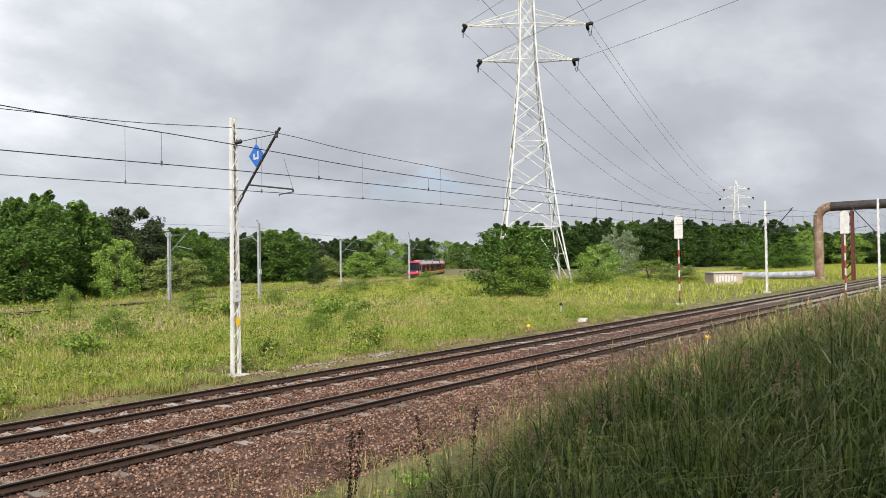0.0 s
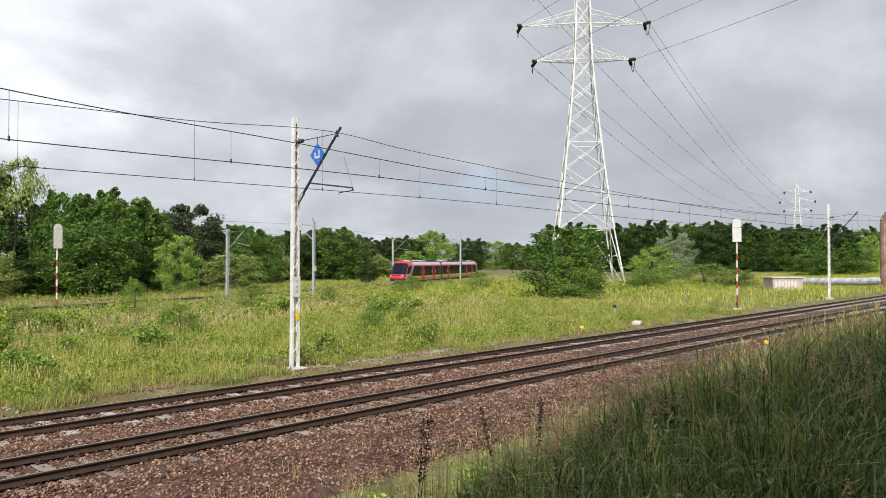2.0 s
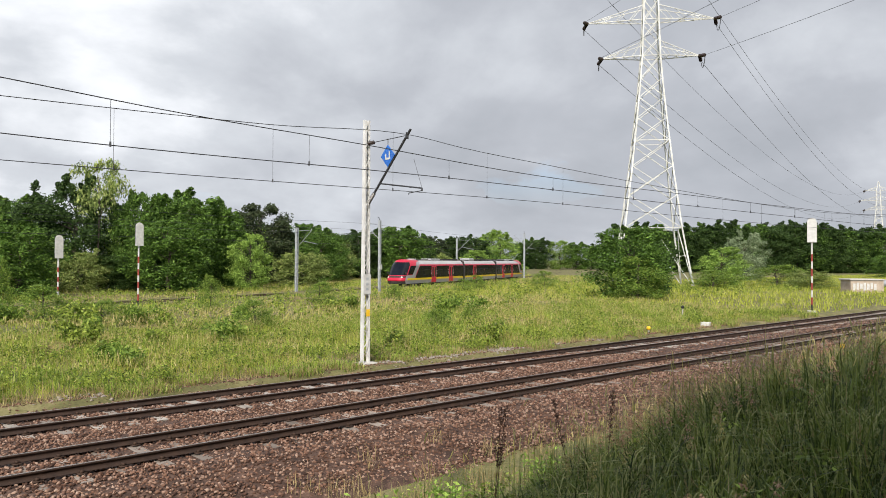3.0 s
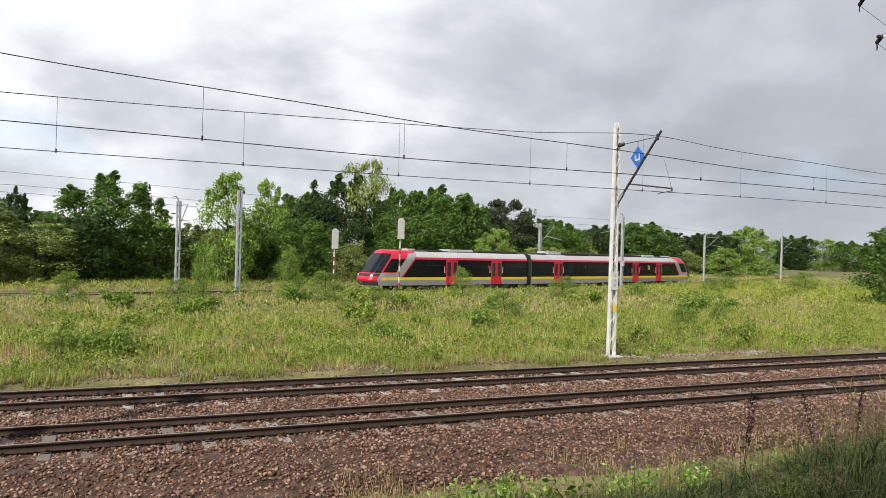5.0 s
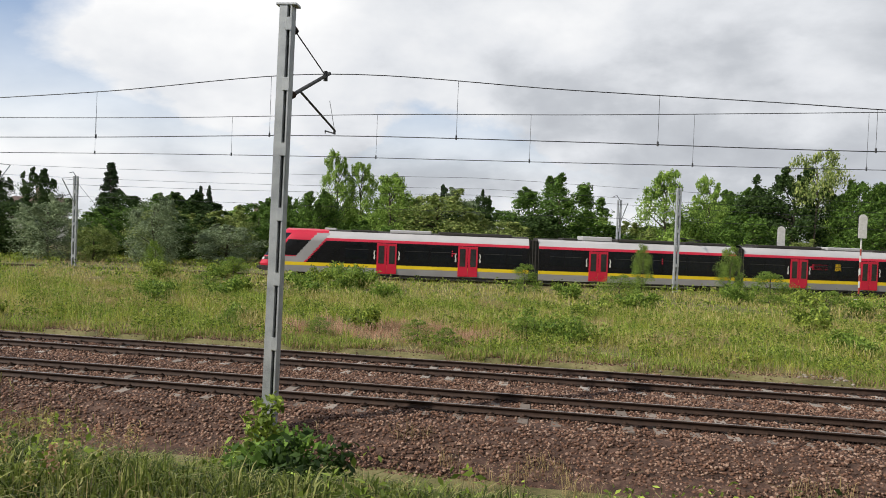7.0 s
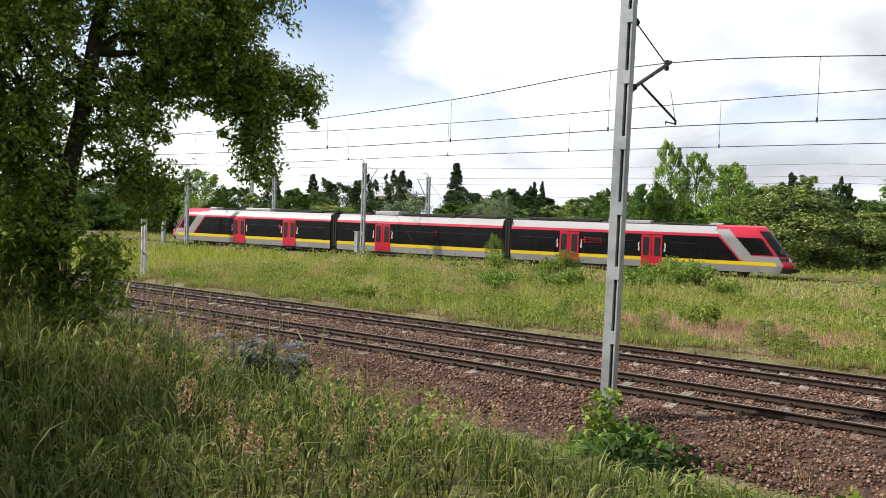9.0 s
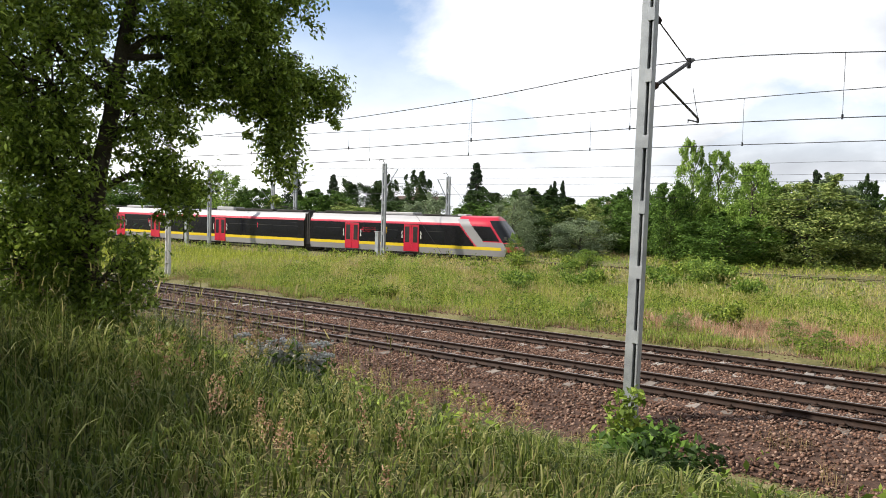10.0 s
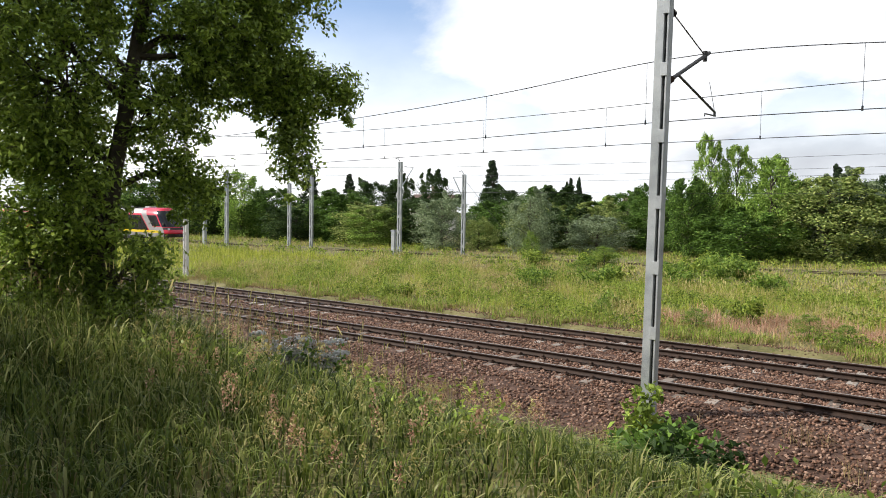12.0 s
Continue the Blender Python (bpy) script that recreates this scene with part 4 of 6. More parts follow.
def kind_label(kind):
    return {"bush": "low light green bush in the meadow grass", "spruce": "dark pointed spruce tree behind the railway line", "pine": "dusky green pine with an uneven crown", "willow": "grey-green willow bush at the line's edge",
            "olive": "olive-green bushy tree down to the ground", "aspen": "thin-trunked aspen with a high open crown", "dark": "dense dark green broadleaf tree",
            "light": "light green broadleaf tree with pointed tops", "spiky": "light green tree with upright shoots", "round": "full green broadleaf tree with a rounded crown"}[kind]


COUNT = {}


def plant(kind, x, y, h, w, z=0.0):
    k = COUNT.get(kind, 0)
    COUNT[kind] = k + 1
    turn = random.uniform(0, 360)
    variant = k % 3
    m = pose(x, y, z - 0.05, 0, 0, turn) @ Matrix.Diagonal((w / 7.6, w / 7.6, h / 10.0, 1))
    if (kind, variant) not in PROTO:
        PROTO[kind, variant] = proto(kind, variant)
        PROTO[kind, variant].matrix_basis = m
        return PROTO[kind, variant]
    c = copy_thing(PROTO[kind, variant], pose(0, 0, 0))
    c.matrix_basis = m
    return c


# wood and hedges behind the second line
plant("spiky", -11.7, 59.5, 9.9, 4.6)
plant("spruce", -10.5, 84.7, 10.8, 4.2)
plant("olive", -6.5, 56.6, 7.4, 10.5)
plant("dark", -3.8, 69.1, 8.3, 4.2)
plant("round", 5.6, 65.3, 9.9, 10.1)
plant("light", 16.3, 62.1, 11.2, 6.5)
plant("light", 21.1, 65.4, 11.0, 4.7)
plant("dark", 28.8, 79.6, 10.0, 6.0)
plant("round", 24.1, 62.2, 6.5, 7.3)
plant("aspen", 34.6, 73.9, 15.0, 5.8)
plant("dark", 33.0, 76.9, 11.8, 8.9)
plant("round", 39.0, 72.8, 11.1, 6.5)
plant("round", 46.5, 77.3, 11.7, 11.6)
plant("round", 39.9, 67.1, 7.9, 8.9)
plant("pine", 58.8, 81.8, 11.7, 9.6)
plant("round", 51.0, 76.9, 9.9, 7.0)
plant("light", 49.4, 66.4, 6.8, 5.6)
plant("round", 77.8, 95.5, 8.3, 11.7)
plant("dark", 92.6, 104.1, 9.2, 10.7)
plant("round", 100.8, 104.0, 9.9, 12.0)
plant("pine", 125.4, 120.7, 9.5, 10.2)
plant("round", 152.8, 140.7, 9.5, 13.3)
plant("light", 237.5, 208.3, 15.6, 19.5)
plant("olive", 59.9, 72.3, 4.7, 8.0)
plant("round", 72.9, 87.4, 8.0, 7.9)
plant("dark", 92.0, 81.8, 3.2, 3.8)
plant("round", 98.6, 98.9, 9.8, 11.9)
plant("dark", 95.6, 105.5, 8.9, 9.9)
plant("pine", 131.9, 128.4, 9.0, 10.0)
plant("dark", 136.8, 119.1, 9.6, 12.7)
plant("light", 183.8, 153.1, 13.9, 13.0)
plant("light", 121.2, 100.4, 6.0, 8.6)
plant("light", 134.9, 104.0, 3.4, 9.3)
plant("round", 42.8, 72.1, 10.8, 8.7)
plant("round", 49.8, 76.5, 10.6, 6.9)
plant("light", -16.4, 54.6, 11.7, 4.0)
plant("light", -14.2, 56.0, 10.7, 4.4)
plant("light", -10.9, 54.7, 9.3, 5.9)
plant("round", -17.5, 52.4, 7.1, 4.7)
plant("round", -25.4, 63.0, 7.1, 4.8)
plant("round", -12.5, 51.4, 4.3, 8.2)
plant("round", -40.2, 64.9, 7.0, 5.5)
plant("spruce", -46.0, 84.2, 9.5, 3.0)
plant("spruce", -45.7, 86.2, 9.7, 3.1)
plant("spruce", -10.2, 84.8, 10.4, 5.4)
plant("olive", -28.3, 56.6, 5.0, 6.6)
plant("olive", -35.9, 59.5, 3.7, 5.7)
plant("spruce", -49.6, 67.9, 11.2, 6.1)
plant("dark", -45.6, 64.3, 7.0, 6.6)
plant("spruce", -44.7, 80.4, 8.7, 3.0)
plant("spruce", -43.9, 82.5, 8.6, 3.0)
plant("willow", -30.4, 45.3, 5.6, 5.2)
plant("willow", -39.9, 44.0, 5.3, 6.4)
plant("willow", -25.9, 50.9, 3.6, 6.7)
plant("dark", -46.2, 78.2, 6.8, 7.4)
plant("olive", -35.7, 44.5, 3.2, 3.9)
plant("spruce", -80.3, 72.0, 10.1, 5.6)
plant("dark", -71.8, 68.2, 8.3, 7.0)
plant("spruce", -79.0, 62.0, 11.2, 6.0)
plant("dark", -69.7, 72.4, 9.1, 5.3)
plant("dark", -68.6, 80.4, 9.8, 5.6)
plant("light", -74.8, 46.1, 8.8, 7.5)
plant("round", -70.6, 48.3, 6.3, 7.4)
plant("round", -58.8, 47.0, 5.6, 6.1)
plant("light", -49.5, 43.9, 4.3, 6.8)
plant("round", -84.3, 45.9, 7.4, 8.7)
plant("round", -97.0, 46.0, 7.4, 9.3)
plant("dark", -112.8, 46.6, 7.5, 10.1)
plant("round", -134.0, 48.5, 8.2, 11.3)
plant("willow", -5.3, 58.8, 7.4, 7.7)
plant("round", -25.0, 67.1, 6.2, 4.6)
plant("light", -35.8, 75.5, 6.4, 6.0)
# right of the pylon, and far wood
plant("round", 69.9, 27.3, 6.9, 8.4)
plant("bush", 67.5, 25.0, 4.2, 6.0)
plant("dark", 76.5, 30.0, 6.5, 6.5)
plant("dark", 113, 56, 9.3, 8.5)
plant("light", 112.8, 39.5, 6.0, 8.0)
plant("willow", 147, 52.7, 8.8, 9.0)
plant("bush", 122, 35.5, 3.3, 10.0)
plant("bush", 104, 36.5, 2.6, 8.0)
plant("olive", 115.7, 28.1, 2.4, 6.7)
plant("round", 205, 44, 5.6, 11)
plant("round", 222, 39.8, 7.0, 11)
plant("light", 241, 39.3, 11, 8)
plant("light", 300, 38, 11, 14)
plant("dark", 306, 30, 9, 14)
plant("dark", 330, 22, 11, 16)
for i in range(40):
    u = i / 25
    plant("dark" if i % 3 else "round", 232 + 78 * u + random.uniform(-5, 5), 122 - 76 * u + random.uniform(-6, 6), (15.0 + 4.0 * math.sin(u * 3.0)) * random.uniform(0.9, 1.05) * (1 - 0.25 * u), 17)
for i in range(14):
    plant(("round", "dark", "light")[i % 3], 140 + i * 13, 150 + i * 10, random.uniform(8, 12), 14)
for i in range(30):
    x = -125 + i * 5.6
    plant(("round", "olive", "dark")[i % 3], x + random.uniform(-2, 2), track_y(x) + (11 if x < -45 else 17) + random.uniform(0, 6), random.uniform(4.2, 6.2), random.uniform(6, 9))
for i in range(22):
    x = 45 + i * 7.0
    plant(("round", "dark", "olive")[i % 3], x, track_y(x) + 24 + random.uniform(0, 10), random.uniform(5, 7.5), random.uniform(8, 11))
for x, y, h, w in ((26, 21, 1.6, 2.6), (20.5, 27.5, 1.5, 3.0), (9.5, 31, 1.7, 3.6), (3.5, 33, 2.0, 2.0), (11.6, 37.5, 3.6, 1.7), (17.6, 38.0, 3.8, 1.9), (18.9, 33, 2.2, 3.2), (30.5, 36, 2.6, 1.8), (0.9, 9.0, 0.8, 1.6), (-13.5, 22, 1.2, 3.0), (41, 38, 1.9, 4.6), (52, 42, 1.3, 6), (66, 47, 1.6, 6), (73, 52, 1.9, 7), (-17, 33, 1.6, 3), (33, 14.5, 1.2, 1.7), (38, 17, 1.1, 1.6), (4.6, 11.0, 0.9, 1.7), (6.4, 13.2, 0.8, 1.3), (-2.4, 8.3, 0.75, 1.3), (2.1, 8.0, 0.7, 1.2), (-6.2, 9.2, 0.7, 1.0), (-21, 29.5, 2.6, 1.5), (84, 50, 2.4, 8)):
    plant("bush", x, y, h, min(w, 1.45 * h))

for i in range(18):
    x = -36 + i * 6.6
    plant(("dark", "round", "round", "light")[i % 4], x + random.uniform(-2, 2), track_y(x) + 29 + random.uniform(0, 6), random.uniform(8.5, 11.0) * (0.66 if x < 20 else 1.0), random.uniform(8.5, 11))
for i in range(12):
    plant(("round", "dark", "light")[i % 3], 245 + i * 5.0 + random.uniform(-5, 5), 196 - i * 6.0, random.uniform(9, 13), 15)

# trees behind the viewer, whose shade lies on the bank
for x, y, h, w in ((1.0, -19.6, 14.5, 8), (6.5, -22.0, 12, 9), (11.8, -20.0, 10.5, 8.5), (-7.4, -20.6, 9.0, 6.0)):
    plant("round", x, y, h, w, 2.0)


# ---- tree beside the viewer ----
near = thing("roadside_tree", pose(-2.6, -11.6, 1.6, 0, 0, 59.2), "leafy dark green tree with drooping twigs on the bank", "tree")
rnd = random.Random(4)
bm = bmesh.new()
limb_mesh(bm, (-0.45, 0, -0.8), (-0.22, 0, 2.6), 0.115, 0.095, 0.03, rnd, 4)
limb_mesh(bm, (-0.22, 0, 2.6), (0.10, 0, 4.5), 0.095, 0.075, 0.02, rnd, 3)
limb_mesh(bm, (0.10, 0, 4.5), (0.25, 0.1, 7.0), 0.075, 0.03, 0.06, rnd, 4)
# lobes of the crown: middle, half widths, and the place on the trunk where their limb starts
LOBES = [((-0.9, 0.0, 3.75), (1.0, 0.9, 0.85), 2.6, 190), ((-1.7, 0.2, 5.0), (1.2, 1.1, 1.1), 3.4, 170), ((0.2, 0.2, 5.6), (1.5, 1.2, 0.9), 4.6, 170),
         ((0.95, 0.0, 4.42), (0.95, 0.8, 0.5), 3.9, 170), ((1.05, 0.0, 3.85), (0.55, 0.5, 0.42), 3.9, 85), ((1.55, 0.2, 4.9), (0.75, 0.7, 0.5), 4.6, 80),
         ((1.72, 0.0, 3.78), (0.46, 0.42, 0.48), 3.9, 95), ((1.84, 0.0, 3.05), (0.26, 0.25, 0.50), 3.7, 44), ((2.42, 0.1, 3.78), (0.36, 0.3, 0.22), 3.9, 34),
         ((-0.7, 0.0, 2.75), (0.85, 0.7, 0.45), 2.0, 85), ((0.62, 0.0, 2.62), (0.36, 0.40, 0.40), 2.4, 50), ((0.30, 0.0, 3.40), (0.50, 0.5, 0.5), 2.8, 60),
         ((-1.05, 0.1, 1.55), (0.75, 0.6, 0.45), 1.4, 80), ((-0.45, 0.0, 1.15), (0.45, 0.4, 0.36), 0.9, 40), ((-1.7, 0.3, 0.9), (0.6, 0.5, 0.5), 0.8, 34),
         ((0.05, -0.3, 1.55), (0.36, 0.36, 0.34), 1.2, 26), ((-0.15, -0.35, 0.95), (0.30, 0.3, 0.30), 0.7, 20), ((-0.4, -0.3, 2.05), (0.5, 0.4, 0.25), 1.6, 18), ((0.3, 1.3, 6.6), (1.2, 1.0, 0.8), 5.0, 60),
         ((-0.9, 0.0, 2.05), (0.75, 0.5, 0.32), 1.6, 60), ((-1.1, 0.1, 3.1), (0.6, 0.5, 0.5), 2.2, 60), ((-0.6, 0.2, 4.6), (0.8, 0.7, 0.6), 3.6, 80)]
centres, radii = [], []
for mid, half, start, count in LOBES:
    root = Vector((-0.22 + 0.17 * (start - 2.6), 0, start))
    if mid[0] > 1.7:
        root = Vector((0.95, 0, 4.4))
    spine = limb_mesh(bm, root, mid, 0.045, 0.022, 0.07, rnd, 5)
    for i in range(count):
        d = Vector((rnd.gauss(0, 1), rnd.gauss(0, 1), rnd.gauss(0, 1))).normalized() * rnd.uniform(0.1, 1.0) ** 0.45
        c = Vector(mid) + Vector((d.x * half[0], d.y * half[1], d.z * half[2]))
        centres.append(c)
        radii.append(rnd.uniform(0.10, 0.25))
        if i % 5 == 0:
            limb_mesh(bm, spine[rnd.randint(3, 5)], c, 0.012, 0.004, 0.06, rnd, 3)
        if i % 4 == 0:
            centres.append(c + Vector((rnd.uniform(-0.08, 0.08), rnd.uniform(-0.08, 0.08), -rnd.uniform(0.15, 0.4))))
            radii.append(rnd.uniform(0.07, 0.13))
part("trunk", bm, BARK, near, "dark bark trunk with spreading limbs")
v, f = leaf_cloud(np.array(centres), np.array(radii), 56, 0.036, 9, 0.9, 0.5)
part("crown", np_mesh("crown", v, f, LEAF["near"]), None, near)


# ---- grass ----
def blades(name, x, y, h, width, mat, seed, lean=0.35, fine=True, z=None):
    """Single grass blades, tapered and bent; fine ones have a bend in the middle."""
    r = np.random.default_rng(seed)
    n = len(x)
    z = ground_height(x, y) if z is None else z
    a = r.uniform(0, 6.28, n)
    dx, dy = np.cos(a), np.sin(a)
    bend = np.clip(r.normal(0, 1, n), -1.5, 1.5) * lean * h
    bx_, by_ = np.clip(r.normal(0.10, 1, n), -1.3, 1.3) * bend, np.clip(r.normal(0.10, 1, n), -1.3, 1.3) * bend
    w = width * r.uniform(0.6, 1.4, n)
    p0 = np.stack([x, y, z - 0.03], -1)
    side = np.stack([dx * w, dy * w, np.zeros(n)], -1)
    mid = p0 + np.stack([bx_ * 0.3, by_ * 0.3, h * 0.6], -1)
    tip = p0 + np.stack([bx_, by_, h * (1 - 0.42 * np.minimum(1, np.hypot(bx_, by_) / h))], -1)
    if fine:
        v = np.stack([p0 - side, p0 + side, mid + side * 0.8, mid - side * 0.8, tip], 1)
        f = np.array([[0, 1, 2], [0, 2, 3], [3, 2, 4]])[None] + 5 * np.arange(n)[:, None, None]
    else:
        v = np.stack([p0 - side, p0 + side, tip], 1)
        f = np.array([[0, 1, 2]])[None] + 3 * np.arange(n)[:, None, None]
    return part(name, np_mesh(name, v.reshape(-1, 3), f.reshape(-1, 3), mat), None)


def patch(x, y, s, o=0.0):
    return np.sin(x / s + o) * np.cos(y / s * 1.3 - o) + 0.6 * np.sin(x / s * 2.3 + y / s * 1.7 + 2 * o) + 0.4 * np.sin(y / s * 3.1 - x / s * 2.9)


def scatter(n, x0, x1, y0, y1, seed):
    r = np.random.default_rng(seed)
    return r.uniform(x0, x1, n), r.uniform(y0, y1, n), r


# meadow: shorter near the track, taller and coarser farther out
x, y, r = scatter(330000, -34, 62, 6.75, 24, 21)
keep = r.uniform(0, 1, len(x)) < 0.45 + 0.4 * (patch(x, y, 3.0) > -0.3)
keep &= ~((np.hypot(x - 23.35, y - 7.2) < 0.9) | ((np.abs(x - 28) < 3.5) & (y < 7.05)))
x, y = x[keep], y[keep]
pink = (np.hypot((x + 0.6) / 4.4, (y - 10.6) / 2.5) + 0.16 * patch(x, y, 1.2) < 1.0)
dry = (patch(x, y, 4.0, 1.7) > 1.05) | ((y < 7.9) & (r.uniform(0, 1, len(x)) < 0.6))
hgt = np.clip(0.46 + 0.16 * patch(x, y, 1.1, 0.7) + r.normal(0, 0.12, len(x)), 0.15, 1.1) * np.clip(0.5 + (y - 7.0) / 3.0, 0.5, 1)
kind = patch(x, y, 1.9, 0.9) + 0.7 * patch(x, y, 0.7, 2.1) + r.normal(0, 0.55, len(x))
green, straw = (kind > 0.55) & ~pink & ~dry, (kind < -0.55) & ~pink & ~dry
hgt = np.where(green, hgt * 1.2, hgt)
for name, sel, mat, label in (("meadow_grass", ~pink & ~dry & ~green & ~straw, GRASS, "tall yellow-green meadow grass"), ("green_grass", green, GRASS_GREEN, "lush dark green grass clumps in the meadow"), ("straw_grass", straw, GRASS_STRAW, "straw-coloured seeding grass in the meadow"), ("dry_grass", dry & ~pink, GRASS_DRY, "pale dry grass tufts in the meadow"), ("seeding_grass", pink, GRASS_PINK, "reddish-brown seeding grass patch beside the track")):
    tagged(blades(name, x[sel], y[sel], hgt[sel] * r.uniform(0.4, 1.2, sel.sum()), 0.0068, mat, 3, 0.85), label, "grass", kind="stuff")
x, y, r = scatter(300000, -110, 150, 24, 110, 22)
keep = (np.abs(y - track_y(x)) > 2.4) & (y < track_y(x) + 24) & (np.abs(x) < 40 + y * 1.2)
keep &= r.uniform(0, 1, len(x)) < 0.55 + 0.4 * (patch(x, y, 6.0) > -0.3)
x, y = x[keep], y[keep]
dry = patch(x, y, 7.0, 1.1) > 0.9
hgt = np.clip(0.55 + 0.15 * patch(x, y, 5.0, 0.7) + r.normal(0, 0.12, len(x)), 0.2, 1.1)
kind = patch(x, y, 4.2, 0.4) + 0.6 * patch(x, y, 1.7, 1.1) + r.normal(0, 0.5, len(x))
green, straw = (kind > 0.7) & ~dry, (kind < -0.35) & ~dry
for name, sel, mat, label in (("meadow_grass", ~dry & ~green & ~straw, GRASS, "tall yellow-green grass of the far meadow"), ("green_grass", green, GRASS_GREEN, "dark green grass clumps of the far meadow"), ("straw_grass", straw, GRASS_STRAW, "straw-coloured seeding grass of the far meadow"), ("dry_grass", dry, GRASS_DRY, "pale dry grass of the far meadow")):
    tagged(blades(name, x[sel], y[sel], hgt[sel] * r.uniform(0.5, 1.1, sel.sum()), 0.024, mat, 5, 0.85, False), label, "grass", kind="stuff")
x, y, r = scatter(70000, -150, -33, 6.8, 26, 24)
keep = (np.abs(y - track_y(x)) > 2.4) & (patch(x, y, 3.0) > -1.2)
x, y = x[keep], y[keep]
tagged(blades("meadow_grass", x, y, np.clip(0.5 + 0.15 * patch(x, y, 1.6) + r.normal(0, 0.12, len(x)), 0.2, 1.0), 0.022, GRASS, 25, 0.55, False), "yellow-green grass where the line runs out of sight", "grass", kind="stuff")
x, y, r = scatter(150000, 60, 330, -40, 60, 23)
keep = (y > 7.2) | (y < -3.6)
x, y = x[keep], y[keep]
tagged(blades("meadow_grass", x, y, r.uniform(0.3, 0.75, len(x)), 0.04, GRASS, 6, 0.6, False), "grass along the far end of the line", "grass", kind="stuff")

# ragged edges of both sides of the ballast
x, y, r = scatter(120000, -34, 62, 6.42, 7.9, 45)
keep = (patch(x, y, 0.9, 0.5) > 0.5 * (7.0 - y)) & ~((np.abs(x - 28) < 3) & (y < 7.0)) & (np.hypot(x - 23.35, y - 7.4) > 0.5)
x, y = x[keep], y[keep]
low_z = np.maximum(ground_height(x, y), bed_height(x, y))
half = r.uniform(0, 1, len(x)) < 0.5
tagged(blades("edge_grass", x[half], y[half], r.uniform(0.10, 0.42, half.sum()), 0.008, GRASS_GREEN, 46, 0.8, True, low_z[half]), "low green tufts along the ballast edge", "grass", kind="stuff")
tagged(blades("dry_grass", x[~half], y[~half], r.uniform(0.08, 0.30, (~half).sum()), 0.010, GRASS_DRY, 47, 0.7, True, low_z[~half]), "dry tufts along the ballast edge", "grass", kind="stuff")
x, y, r = scatter(26000, -22, 46, -4.6, -1.7, 48)
keep = (patch(x, y, 0.8, 1.5) + 0.5 * patch(x, y, 2.5, 0.2) > 0.55 + 0.5 * (y + 3))
x, y = x[keep], y[keep]
tagged(blades("dry_stalks", x, y, r.uniform(0.12, 0.5, len(x)), 0.0045, GRASS_DRY, 49, 0.6, True, np.maximum(ground_height(x, y), bed_height(x, y))), "dry brown stalks on the ballast shoulder", "grass", kind="stuff")

# pale seeding tops over the meadow
x, y, r = scatter(70000, -34, 62, 7.6, 32, 51)
keep = (patch(x, y, 2.6, 0.2) + 0.8 * patch(x, y, 0.8, 1.3) > 0.2) & (np.hypot((x + 0.6) / 4.4, (y - 10.6) / 2.5) > 1.0)
x, y = x[keep], y[keep]
tagged(blades("seed_tops", x, y, r.uniform(0.12, 0.26, len(x)), np.where(y > 20, 0.013, 0.009), GRASS_STRAW, 52, 0.7, True, ground_height(x, y) + r.uniform(0.28, 0.62, len(x))), "pale feathery seed tops of the meadow grass", "grass", kind="stuff")

# broad-leaved herbs between the grasses
for x0, x1, y0, y1, n, size, rad, seed in ((-30, 60, 7.2, 24, 24000, 0.05, 0.32, 41), (-70, 110, 24, 75, 11000, 0.11, 0.55, 42)):
    x, y, r = scatter(n, x0, x1, y0, y1, seed)
    keep = (patch(x, y, 1.7, 2.2) + 0.5 * patch(x, y, 0.6, 0.3) > 0.1) & (np.abs(y - track_y(x)) > 3) & (y < track_y(x) + 12) & (np.hypot((x + 0.6) / 4.4, (y - 10.6) / 2.5) > 1.0)
    x, y = x[keep], y[keep]
    c = np.stack([x, y, ground_height(x, y) + r.uniform(0.1, 0.45, len(x))], -1)
    vv, ff = leaf_cloud(c, np.full(len(x), rad) * r.uniform(0.25, 1.25, len(x)) ** 1.5, 18, size, seed, 0.9)
    tagged(part("meadow_herbs", np_mesh("meadow_herbs", vv, ff, HERB), None), "leafy green herbs among the meadow grass", "herbs", kind="stuff")

# the bank: sparse at the ballast's foot, rank and tall to both sides of the viewer
x, y, r = scatter(440000, -22, 42, -15.5, -2.6, 31)
d_eye = np.hypot((x - 6.3) / 1.6, (y + 15.2) / 1.6)
foot = -4.4 + 0.9 * ramp_np(-x, 2, 14) + 0.5 * patch(x, y, 1.3) + 1.2 * ramp_np(x, 24, 44)
keep = (y < foot) | (r.uniform(0, 1, len(x)) < 0.035)
keep &= (d_eye > 1.25) & (r.uniform(0, 1, len(x)) < 0.35 + 0.65 * ramp_np(-y, 3, 8))
keep &= np.hypot((x + 0.0) / 0.9, (y + 2.06) / 0.7) > 1
tuft = patch(x, y, 0.23, 0.8) + 0.6 * patch(x, y, 0.55, 2.6)
keep &= r.uniform(0, 1, len(x)) < np.clip(0.62 + 0.45 * tuft, 0.12, 1)
x, y, tuft = x[keep], y[keep], tuft[keep]
side = np.maximum(ramp_np(x, 10.5, 16.5), 0.55 * ramp_np(-x, -2.5, 4))
hgt = (0.22 + 0.72 * side * ramp_np(-y, 6.0, 11.0)) * np.clip(1 + 0.25 * patch(x, y, 1.1, 0.3) + r.normal(0, 0.18, len(x)), 0.4, 1.6)
hgt = hgt * np.clip(1 + 0.22 * tuft, 0.55, 1.4) * np.where(np.hypot((x + 0.9) / 1.1, (y + 10.6) / 1.0) < 1, 0.45, 1)
